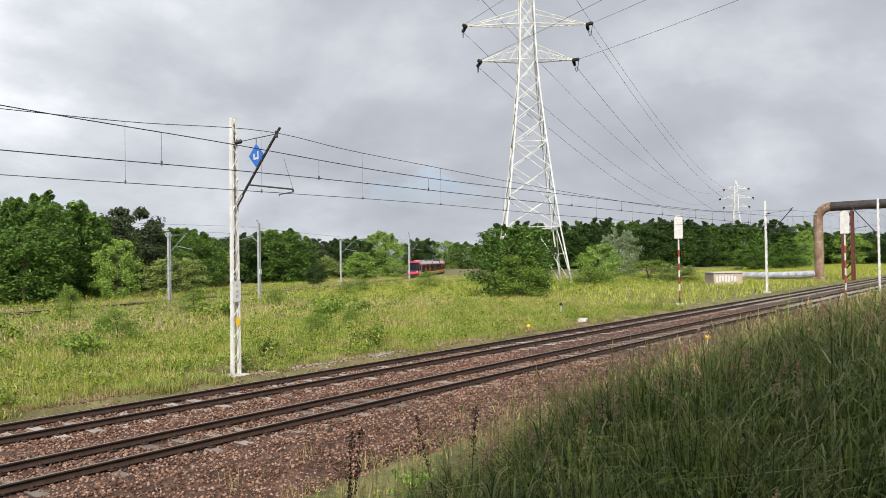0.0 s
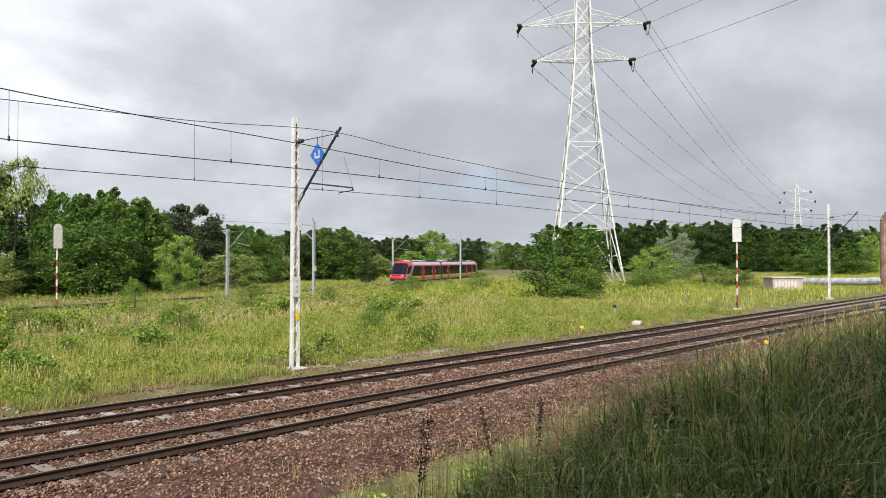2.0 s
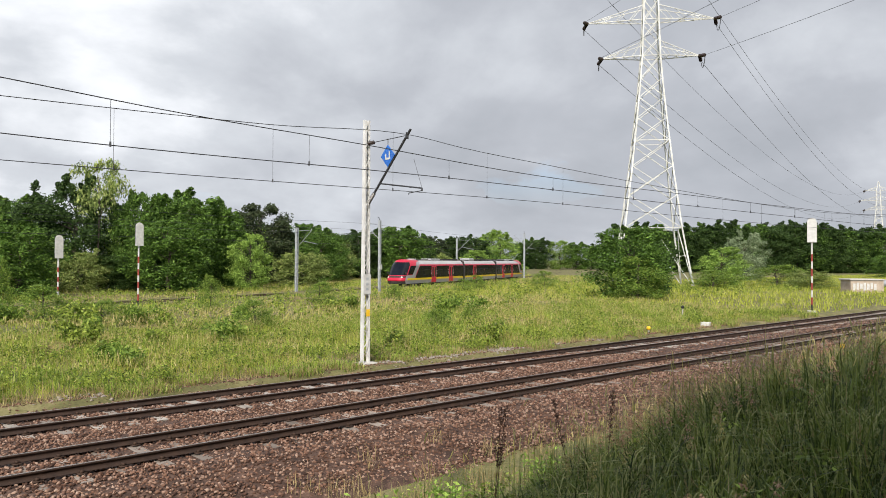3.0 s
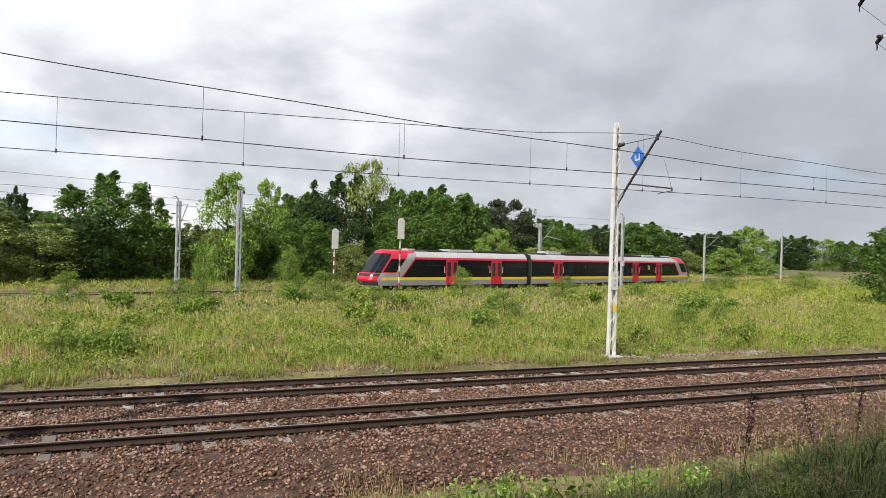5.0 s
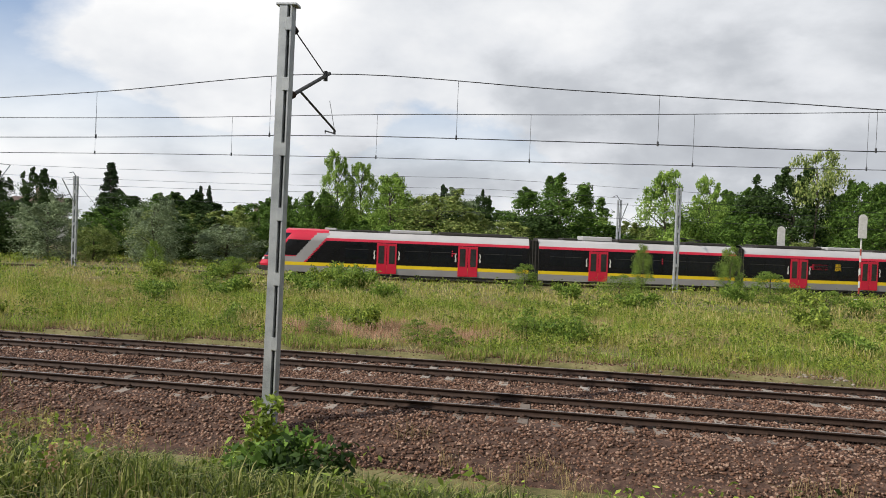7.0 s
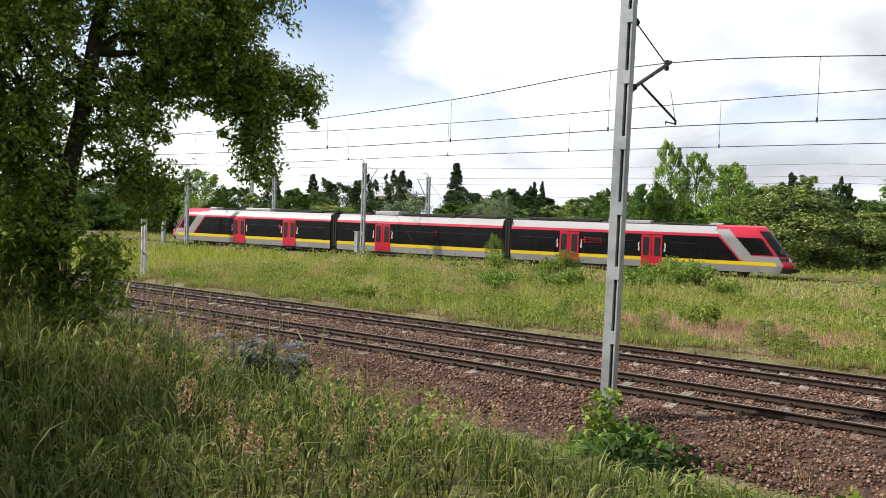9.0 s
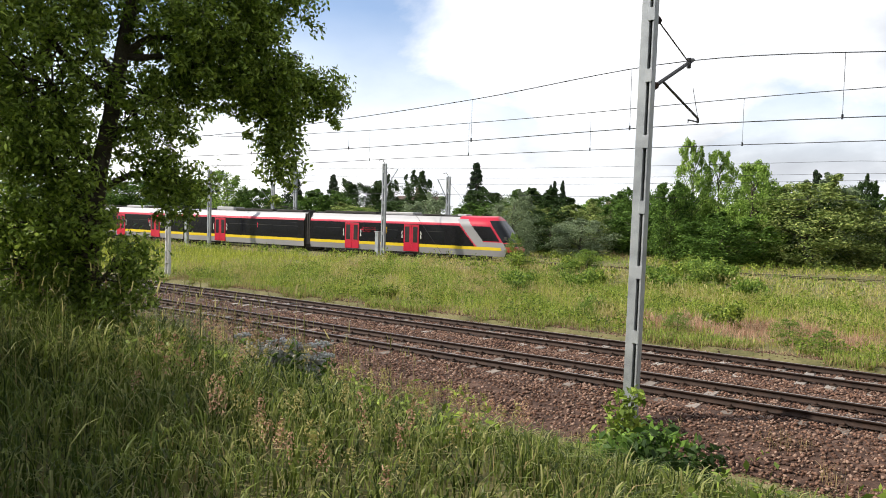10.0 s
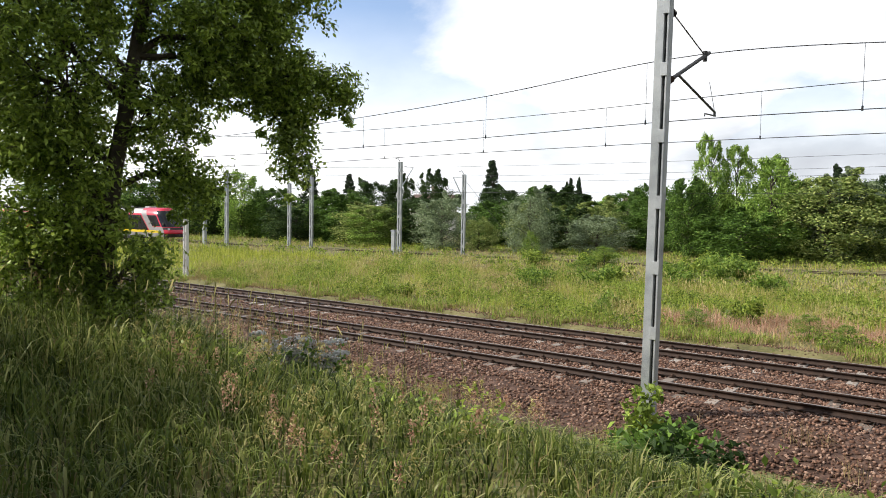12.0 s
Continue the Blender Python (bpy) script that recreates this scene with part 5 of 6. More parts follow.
hgt = np.where(y > foot[keep], 0.15 + 0.2 * r.uniform(0, 1, len(x)), hgt)
dry = (r.uniform(0, 1, len(x)) < 0.06) | ((y > -5.2) & (patch(x, y, 1.6, 2.0) > 0.5))
for name, sel, mat, label in (("bank_grass", ~dry, GRASS_BANK, "rank dark green grass on the bank"), ("dry_grass", dry, GRASS_DRY, "dry straw-coloured grass on the bank")):
    tagged(blades(name, x[sel], y[sel], hgt[sel] * 0.95, 0.0056, mat, 7, 1.0), label, "grass", kind="stuff")
# broad glossy blades among the fine ones
x, y, r = scatter(46000, -14, 34, -14.5, -5.2, 34)
side = np.maximum(ramp_np(x, 10.5, 16.5), 0.6 * ramp_np(-x, -2.5, 4))
keep = (patch(x, y, 0.3, 1.9) > 0.1) & (np.hypot((x - 6.3) / 1.6, (y + 15.2) / 1.6) > 1.35) & (np.hypot((x + 0.9) / 1.1, (y + 10.6) / 1.0) > 1)
x, y, side = x[keep], y[keep], side[keep]
tagged(blades("broad_grass", x, y, (0.22 + 0.68 * side * ramp_np(-y, 6.0, 11.0)) * r.uniform(0.6, 1.25, len(x)), 0.010, GRASS_BANK, 35, 0.85), "broad-bladed green grass on the bank", "grass", kind="stuff")
# long arching blades that droop at their tips
def arching(name, x, y, h, width, mat, seed):
    r = np.random.default_rng(seed)
    n = len(x)
    a = r.normal(-0.5, 1.3, n)
    ux, uy = np.cos(a), np.sin(a)
    reach, w = h * r.uniform(0.35, 0.95, n), width * r.uniform(0.6, 1.4, n)
    z = ground_height(x, y) - 0.03
    rows = []
    for u, taper in ((0.0, 0.8), (0.35, 1.0), (0.62, 0.9), (0.84, 0.6)):
        c = np.stack([x + ux * reach * u ** 1.8, y + uy * reach * u ** 1.8, z + h * (1.75 * u - 0.92 * u ** 2.4)], -1)
        e_ = np.stack([-uy * w * taper, ux * w * taper, np.zeros(n)], -1)
        rows += [c - e_, c + e_]
    rows.append(np.stack([x + ux * reach, y + uy * reach, z + h * r.uniform(0.68, 0.82, n)], -1))
    f = np.array([[0, 1, 3], [0, 3, 2], [2, 3, 5], [2, 5, 4], [4, 5, 7], [4, 7, 6], [6, 7, 8]])[None] + 9 * np.arange(n)[:, None, None]
    return part(name, np_mesh(name, np.stack(rows, 1).reshape(-1, 3), f.reshape(-1, 3), mat), None)


x, y, r = scatter(100000, -11, 27, -15.2, -6.0, 61)
side = np.maximum(ramp_np(x, 10.5, 16.5), 0.75 * ramp_np(-x, -3.5, 3))
keep = (np.hypot((x - 6.3) / 1.6, (y + 15.2) / 1.6) > 1.1) & (patch(x, y, 0.4, 0.9) + 0.7 * patch(x, y, 0.17, 2.0) > -0.5) & (np.hypot((x + 0.9) / 1.1, (y + 10.6) / 1.0) > 1)
x, y, side = x[keep], y[keep], side[keep]
tagged(arching("arching_grass", x, y, (0.20 + 0.58 * side * ramp_np(-y, 6.0, 11.0)) * r.uniform(0.6, 1.35, len(x)), 0.0062, GRASS_BANK, 62), "long arching green grass on the bank", "grass", kind="stuff")

# loose brown and straw panicles over the bank grass
for seed, mat, n, label in ((71, GRASS_PINK, 2600, "loose reddish-brown grass panicles on the bank"), (72, GRASS_STRAW, 1500, "pale fluffy grass panicles on the bank")):
    x, y, r = scatter(n, -10, 26, -13.6, -6.2, seed)
    keep = ((x < 3) | (x > 10)) & (patch(x, y, 1.3, seed * 0.7) > 0.15)
    x, y = x[keep], y[keep]
    side = np.maximum(ramp_np(x, 10.5, 16.5), 0.75 * ramp_np(-x, -3.5, 3))
    c = np.stack([x, y, ground_height(x, y) + (0.3 + 0.65 * side * ramp_np(-y, 6.0, 11.0)) * r.uniform(0.75, 1.15, len(x))], -1)
    c = np.concatenate([c + (0, 0, 0.05 * j) for j in range(3)])
    vv, ff = leaf_cloud(c, np.repeat([0.055, 0.042, 0.025], len(x)), 16, 0.012, seed, 1.2)
    tagged(part("grass_panicles", np_mesh("grass_panicles", vv, ff, mat), None), label, "grass", kind="stuff")

# seed heads over the bank grass
x, y, r = scatter(12000, -16, 36, -13.8, -6, 33)
side = np.maximum(ramp_np(x, 11, 17), ramp_np(-x, -2, 5))
keep = (r.uniform(0, 1, len(x)) < side) & (np.hypot((x - 6.3) / 1.6, (y + 15.2) / 1.6) > 1.9)
x, y = x[keep], y[keep]
h0 = r.uniform(0.85, 1.25, len(x))
tagged(blades("seed_heads", x, y, r.uniform(0.09, 0.17, len(x)), 0.006, GRASS_STRAW, 8, 0.8, True, ground_height(x, y) + h0 - 0.1), "pale drooping grass seed heads on the bank", "grass", kind="stuff")
tagged(blades("grass_stalks", x, y, h0, 0.003, GRASS_BANK, 8, 0.02), "thin grass stalks on the bank", "grass", kind="stuff")


x, y, r = scatter(2600, -16, 30, -12.5, -4.6, 43)
keep = (np.hypot((x - 6.3) / 1.6, (y + 15.2) / 1.6) > 2.2) & (patch(x, y, 1.2, 1.2) > 0.1)
x, y = x[keep], y[keep]
c = np.stack([x, y, ground_height(x, y) + r.uniform(0.05, 0.3, len(x)) + 0.3 * np.maximum(ramp_np(x, 11, 17), ramp_np(-x, -2, 5))], -1)
vv, ff = leaf_cloud(c, np.full(len(x), 0.2), 20, 0.035, 44, 1.0)
tagged(part("bank_herbs", np_mesh("bank_herbs", vv, ff, LEAF["near"]), None), "leafy weeds among the bank grass", "herbs", kind="stuff")


# ---- weeds on the bank ----
def leafy_plant(name, x, y, h, spread, n, leaf, mat, label, seed, z=None):
    rr = random.Random(seed)
    z = float(ground_height(x, y)) if z is None else z
    t = thing(name, pose(x, y, z), label, "plant")
    bm = bmesh.new()
    tips = []
    for k in range(7):
        a = rr.uniform(0, 6.28)
        tip = Vector((math.cos(a) * spread * rr.uniform(0.3, 1), math.sin(a) * spread * rr.uniform(0.3, 1), h * rr.uniform(0.6, 1)))
        tips += limb_mesh(bm, (rr.uniform(-0.1, 0.1), rr.uniform(-0.1, 0.1), -0.05), tip, 0.012, 0.005, 0.06, rr, 4)[1:]
    part("stems", bm, BARK, t)
    cs = np.array([p + Vector((rr.gauss(0, 0.12), rr.gauss(0, 0.12), rr.gauss(0, 0.1))) for p in tips])
    v, f = leaf_cloud(cs, np.full(len(cs), 0.28 * spread + 0.1), n, leaf, seed, 0.8)
    v[:, 2] = np.maximum(v[:, 2], -0.02)
    part("leaves", np_mesh("leaves", v, f, mat), None, t)
    return t, tips


for k in range(46):
    rr = random.Random(300 + k)
    x, y = rr.uniform(-20, 46), rr.uniform(8.6, 34)
    h = rr.uniform(0.45, 0.95) * (1 + 0.02 * (y - 8))
    leafy_plant("weed_clump", x, y, h, h * rr.uniform(0.7, 1.3), 46, 0.06 + 0.0015 * y, LEAF["bush"] if k % 3 else HERB, "leafy green weed clump in the meadow grass", 300 + k)
leafy_plant("broad_leaved_bush", 1.55, -5.75, 1.05, 0.80, 46, 0.10, LEAF["round"], "broad-leaved green bush at the mast's foot", 3)
leafy_plant("broad_leaved_bush", 2.15, -5.9, 1.0, 0.75, 34, 0.085, LEAF["dark"], "dark green leafy bush beside the mast", 6)
leafy_plant("broad_leaved_bush", 1.15, -5.5, 1.0, 0.5, 16, 0.11, LEAF["near"], "low light green bush beside the mast", 4)
leafy_plant("broad_leaved_bush", 0.1, -2.5, 0.95, 0.25, 12, 0.10, LEAF["near"], "climbing leafy shoots on the mast", 5)
for k, (x, y) in enumerate(((13.5, -6.2), (12.2, -5.2), (15.5, -5.5), (10.8, -5.8), (17.0, -6.3))):
    leafy_plant("weed_clump", x, y, 0.7, 0.5, 22, 0.05, LEAF["light"], "light green weeds at the ballast edge", 10 + k)
for k, (x, y) in enumerate(((-1.35, -10.2), (-1.55, -10.3), (-1.1, -10.05))):
    t, tips = leafy_plant("white_umbel_plant", x, y, 0.60, 0.32, 8, 0.06, LEAF["round"], "flowering weed with flat white flower heads", 20 + k)
    rr = random.Random(k)
    for p in tips[3::4] + tips[2::4] + tips[1::8]:
        bm = bmesh.new()
        for _ in range(34):
            q = p + Vector((rr.gauss(0, 0.05), rr.gauss(0, 0.05), rr.uniform(0.13, 0.17)))
            bmesh.ops.create_icosphere(bm, subdivisions=1, radius=rr.uniform(0.011, 0.022), matrix=Matrix.Translation(q))
        tagged(part("flower_head", bm, WHITE_PAINT, t), "white flower head", kind="stuff")
DOCK = material("dock_seed", [(0.05, 0.025, 0.015), (0.10, 0.05, 0.03)], 20, 0.9)
for k, (x, y, h) in enumerate(((12.72, -9.07, 1.32), (12.50, -9.30, 1.28), (14.3, -8.9, 1.25), (13.6, -9.8, 1.1), (21.5, -4.4, 0.8), (-3.2, -4.2, 0.9))):
    t = thing("dock_plant", pose(x, y, float(ground_height(x, y)), 8 * math.sin(k * 2.2), 10 * math.cos(k * 1.7), 0), "dark brown dock stalk gone to seed", "plant")
    bm = bmesh.new()
    rod(bm, (0, 0, -0.1), (0, 0, h), 0.005, 0.002)
    part("stalk", bm, DOCK, t)
    bm = bmesh.new()
    rr = random.Random(k)
    for _ in range(90):
        z = rr.uniform(0.55, 1.0) * h
        bmesh.ops.create_icosphere(bm, subdivisions=1, radius=rr.uniform(0.005, 0.011), matrix=pose(rr.gauss(0, 0.014), rr.gauss(0, 0.014), z))
    tagged(part("seed_spike", bm, DOCK, t), "dark brown seed spike", kind="stuff")


# ---- the train ----
LENGTH, JOINT_A, JOINT_B = 59.0, 21.17, 37.83
HALF = 1.42
TRAIN_MATS = [TRAIN_GREY, TRAIN_YELLOW, TRAIN_BAND, TRAIN_RED, TRAIN_ROOF, GLASS, TRAIN_DARK]


def nose_at(z):
    return float(np.interp(z, [0.4, 0.95, 1.45, 2.6, 3.42, 3.72], [0.22, 0.0, 0.30, 1.12, 1.75, 2.3]))


def half_at(z):
    return HALF * (1 - 0.30 * max(0.0, (z - 2.75) / 0.75) ** 2) * (1 - 0.05 * max(0.0, (0.9 - z) / 0.5))


def paint(s, z, u):
    """Livery by place: s along from the nose, z up, u round the nose."""
    if u < 0.62 and 1.55 < z < 3.38:
        return 5
    if u < 0.62 and z < 1.55:
        return 6 if z < 0.75 or 1.25 < z < 1.5 else 3
    d = 2.95 + (z - 1.1) / 2.35 * 2.05
    if d + 0.5 < s < d + 0.66 and 1.15 < z < 2.85:
        return 3
    if s > d + 0.5:
        return 0 if z < 0.89 else 1 if z < 1.15 else 2 if z < 2.85 else 3 if z < 3.05 else 4
    if z < 1.15:
        return 1 if z > 0.89 and s > 1.3 else 0
    if s > d - 0.5:
        return 0
    if z > 2.85:
        return 3
    if z > 1.65:
        return 2 if s > 1.5 + (z - 1.65) * 0.75 else 3
    return 3 if z > 1.55 and s > 0.5 else 0


def cab_mesh(length):
    """Streamlined end car: rows of contours, closed roof and end."""
    zs = sorted(set([round(z, 3) for z in np.linspace(0.40, 3.42, 40)] + [0.89, 1.15, 2.85, 3.05]))
    roof = [(3.42, 1.0), (3.58, 0.86), (3.68, 0.55), (3.72, 0.0)]
    us = np.linspace(0, 1, 12)
    far = np.concatenate([np.arange(2.2, 6.6, 0.1), np.arange(6.6, length + 0.01, (length - 6.6) / 8)])
    verts, cols, info = [], [], []
    for z in zs:
        s0, hw = nose_at(z), half_at(z)
        row = []
        for side in (-1, 1):
            line = [(s0 + 1.7 * (1 - math.cos(u * math.pi / 2)), hw * (1 - (1 - u) ** 2.2) ** (1 / 2.2), u) for u in us]
            line += [(max(s, s0 + 1.7 + 0.01 * i), hw, 1.0) for i, s in enumerate(far)]
            row.append([(s, side * y, z, u) for s, y, u in line])
        info.append(row)
    n = len(info[0][0])
    faces, mats = [], []
    for row in info:
        for side in row:
            verts += [p[:3] for p in side]
    for i in range(len(zs) - 1):
        for sd in range(2):
            a0, b0 = (i * 2 + sd) * n, ((i + 1) * 2 + sd) * n
            for j in range(n - 1):
                q = (a0 + j, a0 + j + 1, b0 + j + 1, b0 + j)
                faces.append(q if sd == 0 else q[::-1])
                p, r = info[i][sd][j], info[i + 1][sd][j + 1]
                mats.append(paint((p[0] + r[0]) / 2, (p[2] + r[2]) / 2, (p[3] + r[3]) / 2))
    base = (len(zs) - 1) * 2 * n
    for j in range(n - 1):
        # roof skin in three strips a side
        prev = [base + j, base + j + 1, base + n + j, base + n + j + 1]
        s_a, y_a = verts[prev[0]][0], abs(verts[prev[0]][1])
        s_b, y_b = verts[prev[1]][0], abs(verts[prev[1]][1])
        k = len(verts)
        for side in (-1, 1):
            for z, w in roof[1:]:
                push = (z - 3.42) * 1.5 if j < 11 else 0
                verts.append((s_a + push * (1 - min(1, s_a / 6)), side * y_a * w, z))
                verts.append((s_b + push * (1 - min(1, s_b / 6)), side * y_b * w, z))
        mt_ = 3 if s_a < 5.3 else 4
        for sd in range(2):
            lo = (prev[0], prev[1]) if sd == 0 else (prev[2], prev[3])
            for r in range(3):
                hi = (k + sd * 6 + r * 2, k + sd * 6 + r * 2 + 1)
                q = (lo[0], lo[1], hi[1], hi[0])
                faces.append(q if sd == 0 else q[::-1])
                mats.append(mt_ if r < 1 or s_a < 5.3 else 6)
                lo = hi
    # underside and tail end
    k = len(verts)
    verts += [(length, -HALF, 0.4), (length, HALF, 0.4), (length, HALF * 0.95, 3.42), (length, -HALF * 0.95, 3.42), (0.5, -0.6, 0.4), (0.5, 0.6, 0.4), (2.0, HALF, 0.4), (2.0, -HALF, 0.4)]
    faces += [(k, k + 1, k + 2, k + 3), (k + 4, k + 5, k + 6, k + 7), (k + 7, k + 6, k + 1, k)]
    mats += [6, 6, 6]
    me = bpy.data.meshes.new("car_body")
    me.from_pydata(verts, [], faces)
    for m in TRAIN_MATS:
        me.materials.append(m)
    for p, m in zip(me.polygons, mats):
        p.material_index = m
    me.validate()
    me.update()
    return me


def middle_mesh(length):
    prof = [(HALF * 0.97, 0.40), (HALF, 0.89), (HALF, 1.15), (HALF, 2.85), (half_at(3.05), 3.05), (half_at(3.42), 3.42), (0.86, 3.58), (0.5, 3.68)]
    mid = [0, 1, 2, 3, 4, 4, 6]
    verts, faces, mats = [], [], []
    full = [(-y, z) for y, z in prof] + [(y, z) for y, z in reversed(prof)]
    fm = mid + [6] + mid[::-1]
    k = len(full)
    for s in (0.0, length):
        verts += [(s, y, z) for y, z in full]
    for j in range(k - 1):
        faces.append((j, k + j, k + j + 1, j + 1))
        mats.append(fm[j])
    faces += [tuple(range(k)), tuple(range(2 * k - 1, k - 1, -1)), (0, k - 1, 2 * k - 1, k)]
    mats += [6, 6, 6]
    me = bpy.data.meshes.new("car_body")
    me.from_pydata(verts, [], faces)
    for m in TRAIN_MATS:
        me.materials.append(m)
    for p, m in zip(me.polygons, mats):
        p.material_index = m
    me.update()
    return me


def door_mesh(side):
    """Two red leaves with a tall dark pane each."""
    bm = bmesh.new()
    y = side * HALF
    for s0, s1 in ((-0.76, -0.015), (0.015, 0.76)):
        box(bm, s0, s1, y - 0.03, y + 0.035, 0.47, 2.80, 0.01)
    red = set(bm.faces)
    for s0, s1 in ((-0.63, -0.19), (0.19, 0.63)):
        box(bm, s0, s1, y - 0.047, y + 0.047, 1.25, 2.62)
    for f_ in bm.faces:
        f_.material_index = 0 if f_ in red else 1
    me = bpy.data.meshes.new("door")
    bm.to_mesh(me)
    bm.free()
    me.materials.append(TRAIN_RED)
    me.materials.append(DOOR_GLASS)
    return me


DOOR_MESH = {-1: door_mesh(-1), 1: door_mesh(1)}


def fit_out(car, doors, windows, bogies, boxes, flip=False):
    for s in doors:
        for side in (-1, 1):
            d = part("door", DOOR_MESH[side], None, car, "red double-leaf door with dark glass")
            d.location = (s, 0, 0)
            for ds in (-0.95, 0.95):
                e_ = -0.07 if ds < 0 else 0.07
                bm = bmesh.new()
                bm.faces.new([bm.verts.new((s + ds + p, side * (HALF + 0.008), q)) for p, q in ((-e_, 1.55), (e_, 1.62), (0.4 * e_, 1.85), (e_, 2.0), (0.4 * e_, 2.2), (-e_, 2.25), (-0.3 * e_, 1.98), (-0.9 * e_, 1.85))])
                part("door_marking", bm, WHITE_PAINT, car, "white arrow marking beside the door")
    for s0, s1 in windows:
        for side in (-1, 1):
            bm = bmesh.new()
            box(bm, s0, s1, side * HALF - 0.01, side * HALF + 0.012, 1.55, 2.62, 0.004)
            part("window", bm, GLASS, car)
            bm = bmesh.new()
            box(bm, s0, s1, side * HALF + side * 0.008, side * HALF + side * 0.022, 2.26, 2.29)
            part("window_bar", bm, TRAIN_DARK, car)
    for s in bogies:
        bm = bmesh.new()
        for side in (-1, 1):
            box(bm, s - 1.7, s + 1.7, side * 1.0 - 0.09, side * 1.0 + 0.09, 0.32, 0.62, 0.03)
            box(bm, s - 0.4, s + 0.4, side * 1.05 - 0.12, side * 1.05 + 0.12, 0.2, 0.5, 0.03)
        box(bm, s - 0.3, s + 0.3, -1.0, 1.0, 0.3, 0.6, 0.03)
        part("bogie", bm, TRAIN_DARK, car)
        for ds in (-1.2, 1.2):
            bm = bmesh.new()
            for side in (-1, 1):
                rod(bm, (s + ds, side * 0.68, 0.32), (s + ds, side * 0.80, 0.32), 0.42, sides=20)
            rod(bm, (s + ds, -0.7, 0.32), (s + ds, 0.7, 0.32), 0.09, sides=10)
            part("wheelset", bm, TRAIN_DARK, car)
    for s0, s1, h, mat, w in boxes:
        bm = bmesh.new()
        box(bm, s0, s1, -w, w, 3.60, 3.62 + h, 0.06)
        part("roof_unit", bm, mat, car)


def plates(car, s, lettered):
    """Small crest and lettering bars on the dark band."""
    for side in (-1, 1):
        bm = bmesh.new()
        box(bm, s - 0.3, s + 0.3, side * HALF - 0.008, side * HALF + 0.012, 1.95, 2.5)
        part("emblem", bm, YELLOW_PAINT, car, "small yellow and red emblem")
        for k in range(3):
            bm = bmesh.new()
            box(bm, s + 0.9, s + 2.3 + 0.2 * (k % 2), side * HALF - 0.008, side * HALF + 0.012, 2.0 + 0.17 * k, 2.1 + 0.17 * k)
            part("lettering", bm, TRAIN_RED, car, "red lettering bar")


train = thing("passenger_train", pose(0, 0, 0), "red, grey and yellow electric passenger train with dark window bands", "train")
end_body = cab_mesh(JOINT_A - 0.35)
front_car = part("front_car", end_body, None, train)
middle_car = part("middle_car", middle_mesh(JOINT_B - JOINT_A - 0.7), None, train)
rear_car = part("rear_car", end_body, None, train)
for car in (front_car, rear_car):
    fit_out(car, (9.8, 16.06), ((6.6, 8.4), (11.2, 13.0), (13.2, 14.8), (17.3, 19.0), (19.1, 20.3)), (4.6, 20.2),
            ((4.9, 5.8, 0.22, TRAIN_ROOF, 0.5), (7.0, 9.0, 0.14, TRAIN_DARK, 0.9), (10.0, 13.2, 0.25, TRAIN_ROOF, 0.8), (13.8, 19.5, 0.22, TRAIN_DARK, 0.95)))
    plates(car, 12.6, True)
    bm = bmesh.new()
    box(bm, -0.12, 0.5, -0.35, 0.35, 0.42, 0.72, 0.05)
    rod(bm, (-0.32, 0, 0.58), (0.3, 0, 0.58), 0.10, sides=10)
    part("coupler", bm, TRAIN_DARK, car)
    for side in (-1, 1):
        bm = bmesh.new()
        bmesh.ops.create_uvsphere(bm, u_segments=12, v_segments=8, radius=0.16, matrix=pose(0.42, side * 0.98, 1.28))
        part("headlight", bm, LAMP_GLASS, car, "clear headlight")
        bm = bmesh.new()
        box(bm, 0.75, 1.05, side * 1.40 - 0.05, side * 1.40 + 0.05, 1.75, 2.05, 0.03)
        part("mirror_camera", bm, TRAIN_DARK, car)
    bm = bmesh.new()
    box(bm, 6.8, 18.2, -1.3, 1.3, 0.24, 0.46, 0.03)
    part("underframe", bm, TRAIN_DARK, car)
    for k in range(9):
        bm = bmesh.new()
        box(bm, 7.2 + k * 1.2, 8.0 + k * 1.2, -1.34, 1.34, 0.16, 0.40, 0.02)
        part("equipment_box", bm, TRAIN_DARK, car)
fit_out(middle_car, (4.77,), ((0.9, 2.0), (2.1, 3.4), (6.0, 7.9), (8.0, 9.9), (10.0, 11.9), (12.0, 13.9), (14.0, 15.2)), (0.9, 15.1),
        ((2.0, 3.2, 0.14, TRAIN_DARK, 0.9), (3.6, 6.0, 0.34, TRAIN_ROOF, 0.8), (6.4, 11.5, 0.22, TRAIN_DARK, 0.95), (12.0, 15.4, 0.2, TRAIN_DARK, 0.9)))
plates(middle_car, 8.4, True)
bm = bmesh.new()
box(bm, 2.8, 13.2, -1.3, 1.3, 0.24, 0.46, 0.03)
part("underframe", bm, TRAIN_DARK, middle_car)
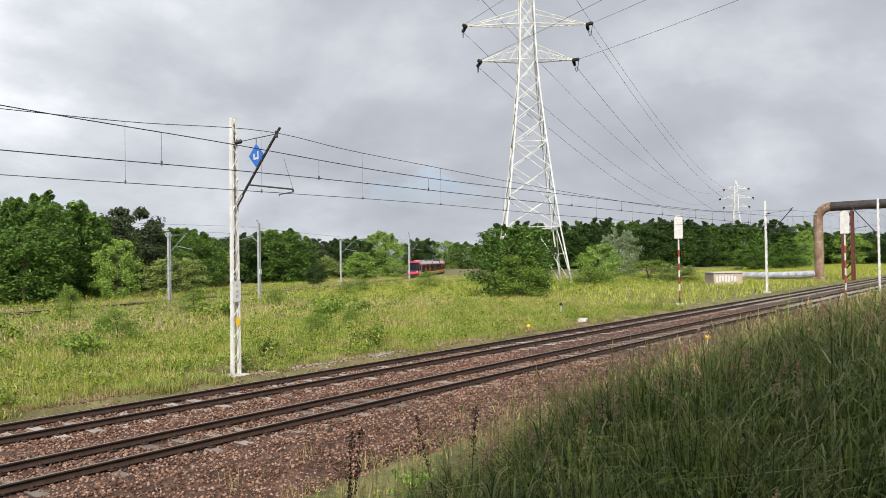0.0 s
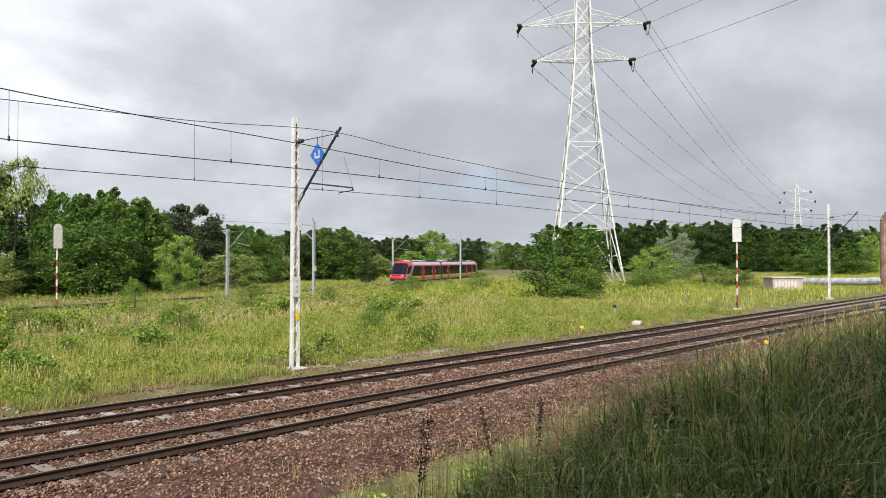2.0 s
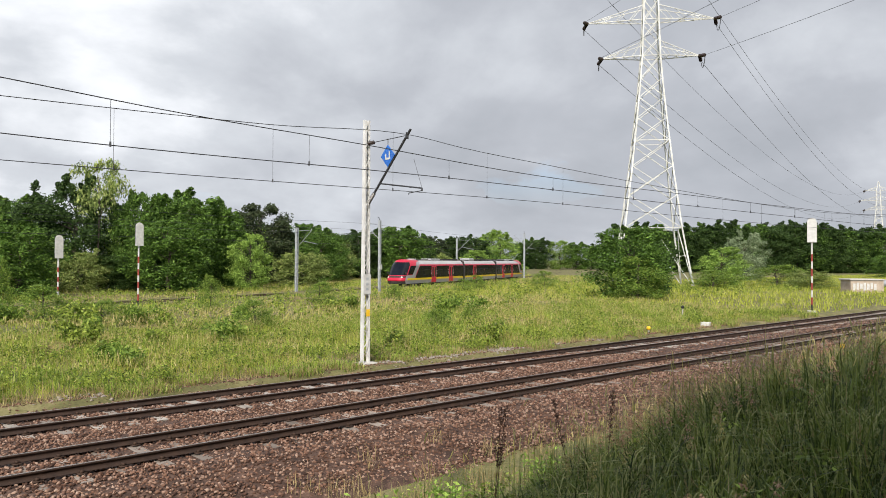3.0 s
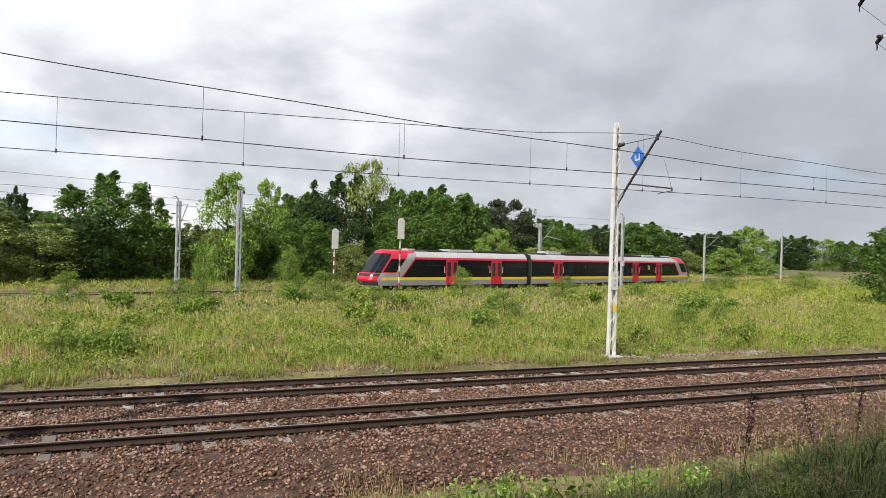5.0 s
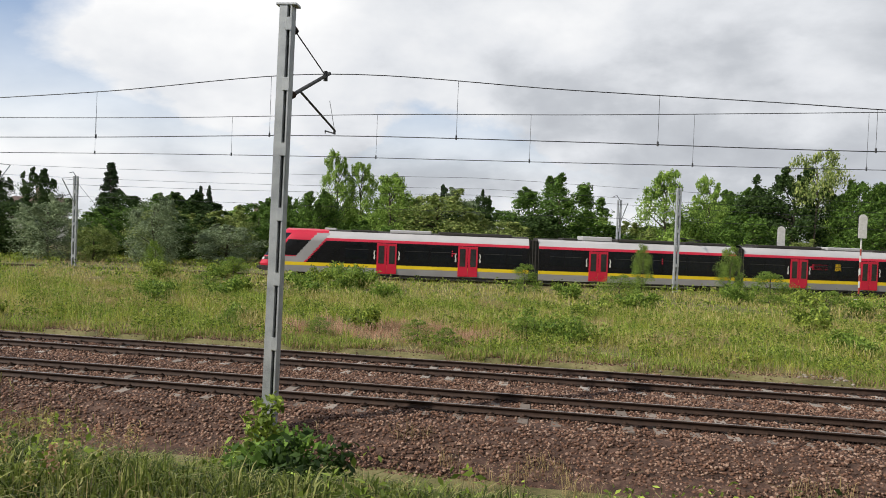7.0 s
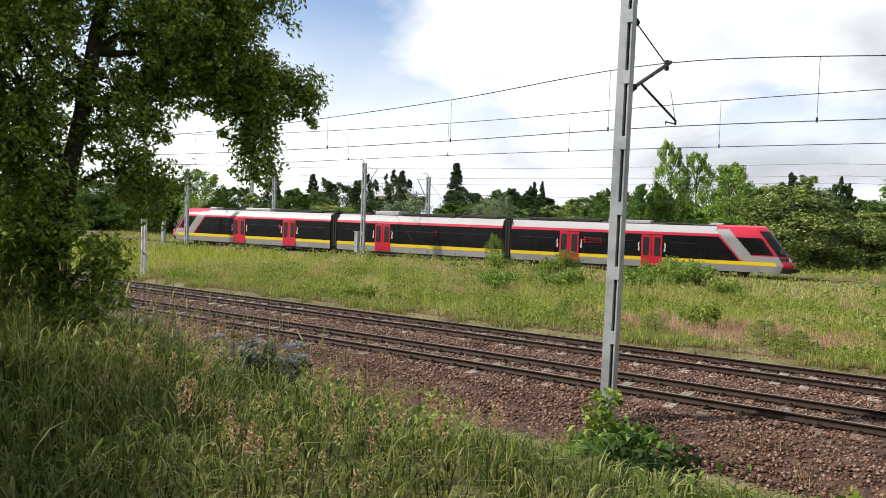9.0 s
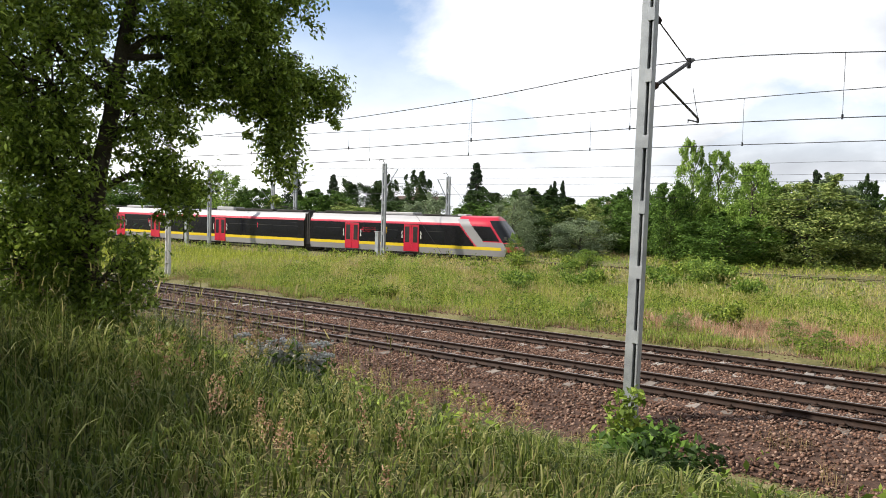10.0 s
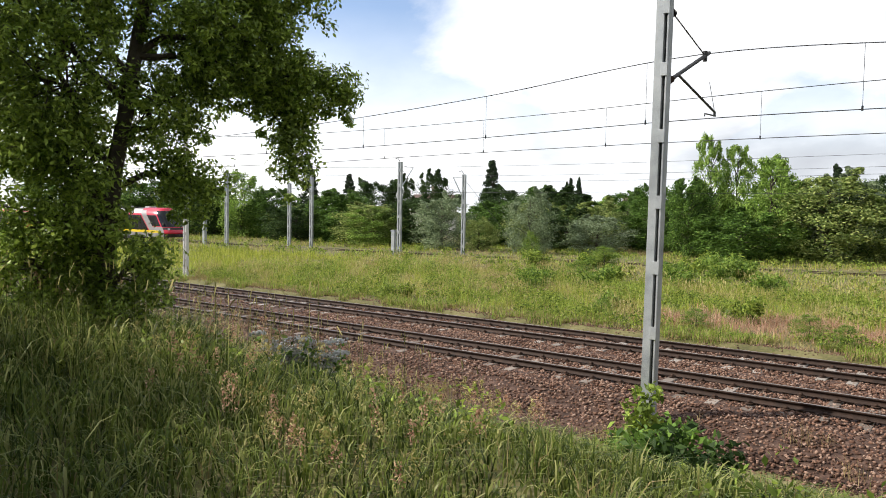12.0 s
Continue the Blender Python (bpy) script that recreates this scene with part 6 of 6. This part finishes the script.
for s0, s1 in ((-0.75, -0.02), (JOINT_B - JOINT_A - 0.68, JOINT_B - JOINT_A + 0.05)):
    bm = bmesh.new()
    for k in range(6):
        u0 = s0 + (s1 - s0) * k / 6
        box(bm, u0, u0 + (s1 - s0) / 6 - 0.02, -1.30 + 0.05 * (k % 2), 1.30 - 0.05 * (k % 2), 0.6, 3.5, 0.02)
    part("bellows", bm, TRAIN_DARK, middle_car, "black folding bellows between the cars")
for s0, up in ((12.4, 1),):
    bm = bmesh.new()
    rod(bm, (s0, -0.5, 3.75), (s0 + 1.2, -0.4, 4.0), 0.03)
    rod(bm, (s0, 0.5, 3.75), (s0 + 1.2, 0.4, 4.0), 0.03)
    rod(bm, (s0 + 1.2, 0, 4.0), (s0 - 0.5, 0, 4.1), 0.03)
    rod(bm, (s0 - 0.5, -0.8, 4.12), (s0 - 0.5, 0.8, 4.12), 0.03)
    part("pantograph", bm, TRAIN_DARK, middle_car)

ARC_X = np.linspace(330, -330, 6601)
ARC_Y = track_y(ARC_X)
ARC_S = np.concatenate([[0], np.cumsum(np.hypot(np.diff(ARC_X), np.diff(ARC_Y)))])
ARC_0 = float(np.interp(-16.0, -ARC_X, ARC_S))


def on_line(s):
    return Vector((float(np.interp(s, ARC_S, ARC_X)), float(np.interp(s, ARC_S, ARC_Y)), 0.0))


def car_pose(nose, s_a, s_b, back=False):
    """Pose of a car whose ends lie s_a and s_b behind the train's nose; back: the car runs tail first."""
    a, b = on_line(nose - s_a), on_line(nose - s_b)
    d = b - a
    yaw = math.degrees(math.atan2(d.y, d.x))
    return pose(b.x, b.y, 0, 0, 0, yaw + 180) if back else pose(a.x, a.y, 0, 0, 0, yaw)


def train_nose(t):
    u = t - 5.5
    return ARC_0 + 0.404 + 22.565 * u - 0.0595 * u * u


def motions():
    times = [i * 0.5 for i in range(25)]
    lead, front_rows, rear_rows, mid_rows = [], [], [], []
    for t in times:
        nose = train_nose(t)
        base = car_pose(nose, JOINT_A + 0.35, JOINT_B - 0.35)
        lead.append((t, base))
        front_rows.append((t, base.inverted() @ car_pose(nose, 0.0, JOINT_A - 0.35)))
        rear_rows.append((t, base.inverted() @ car_pose(nose, JOINT_B + 0.35, LENGTH, True)))
    walk(train, lead)
    walk(front_car, front_rows)
    walk(rear_car, rear_rows)


motions()
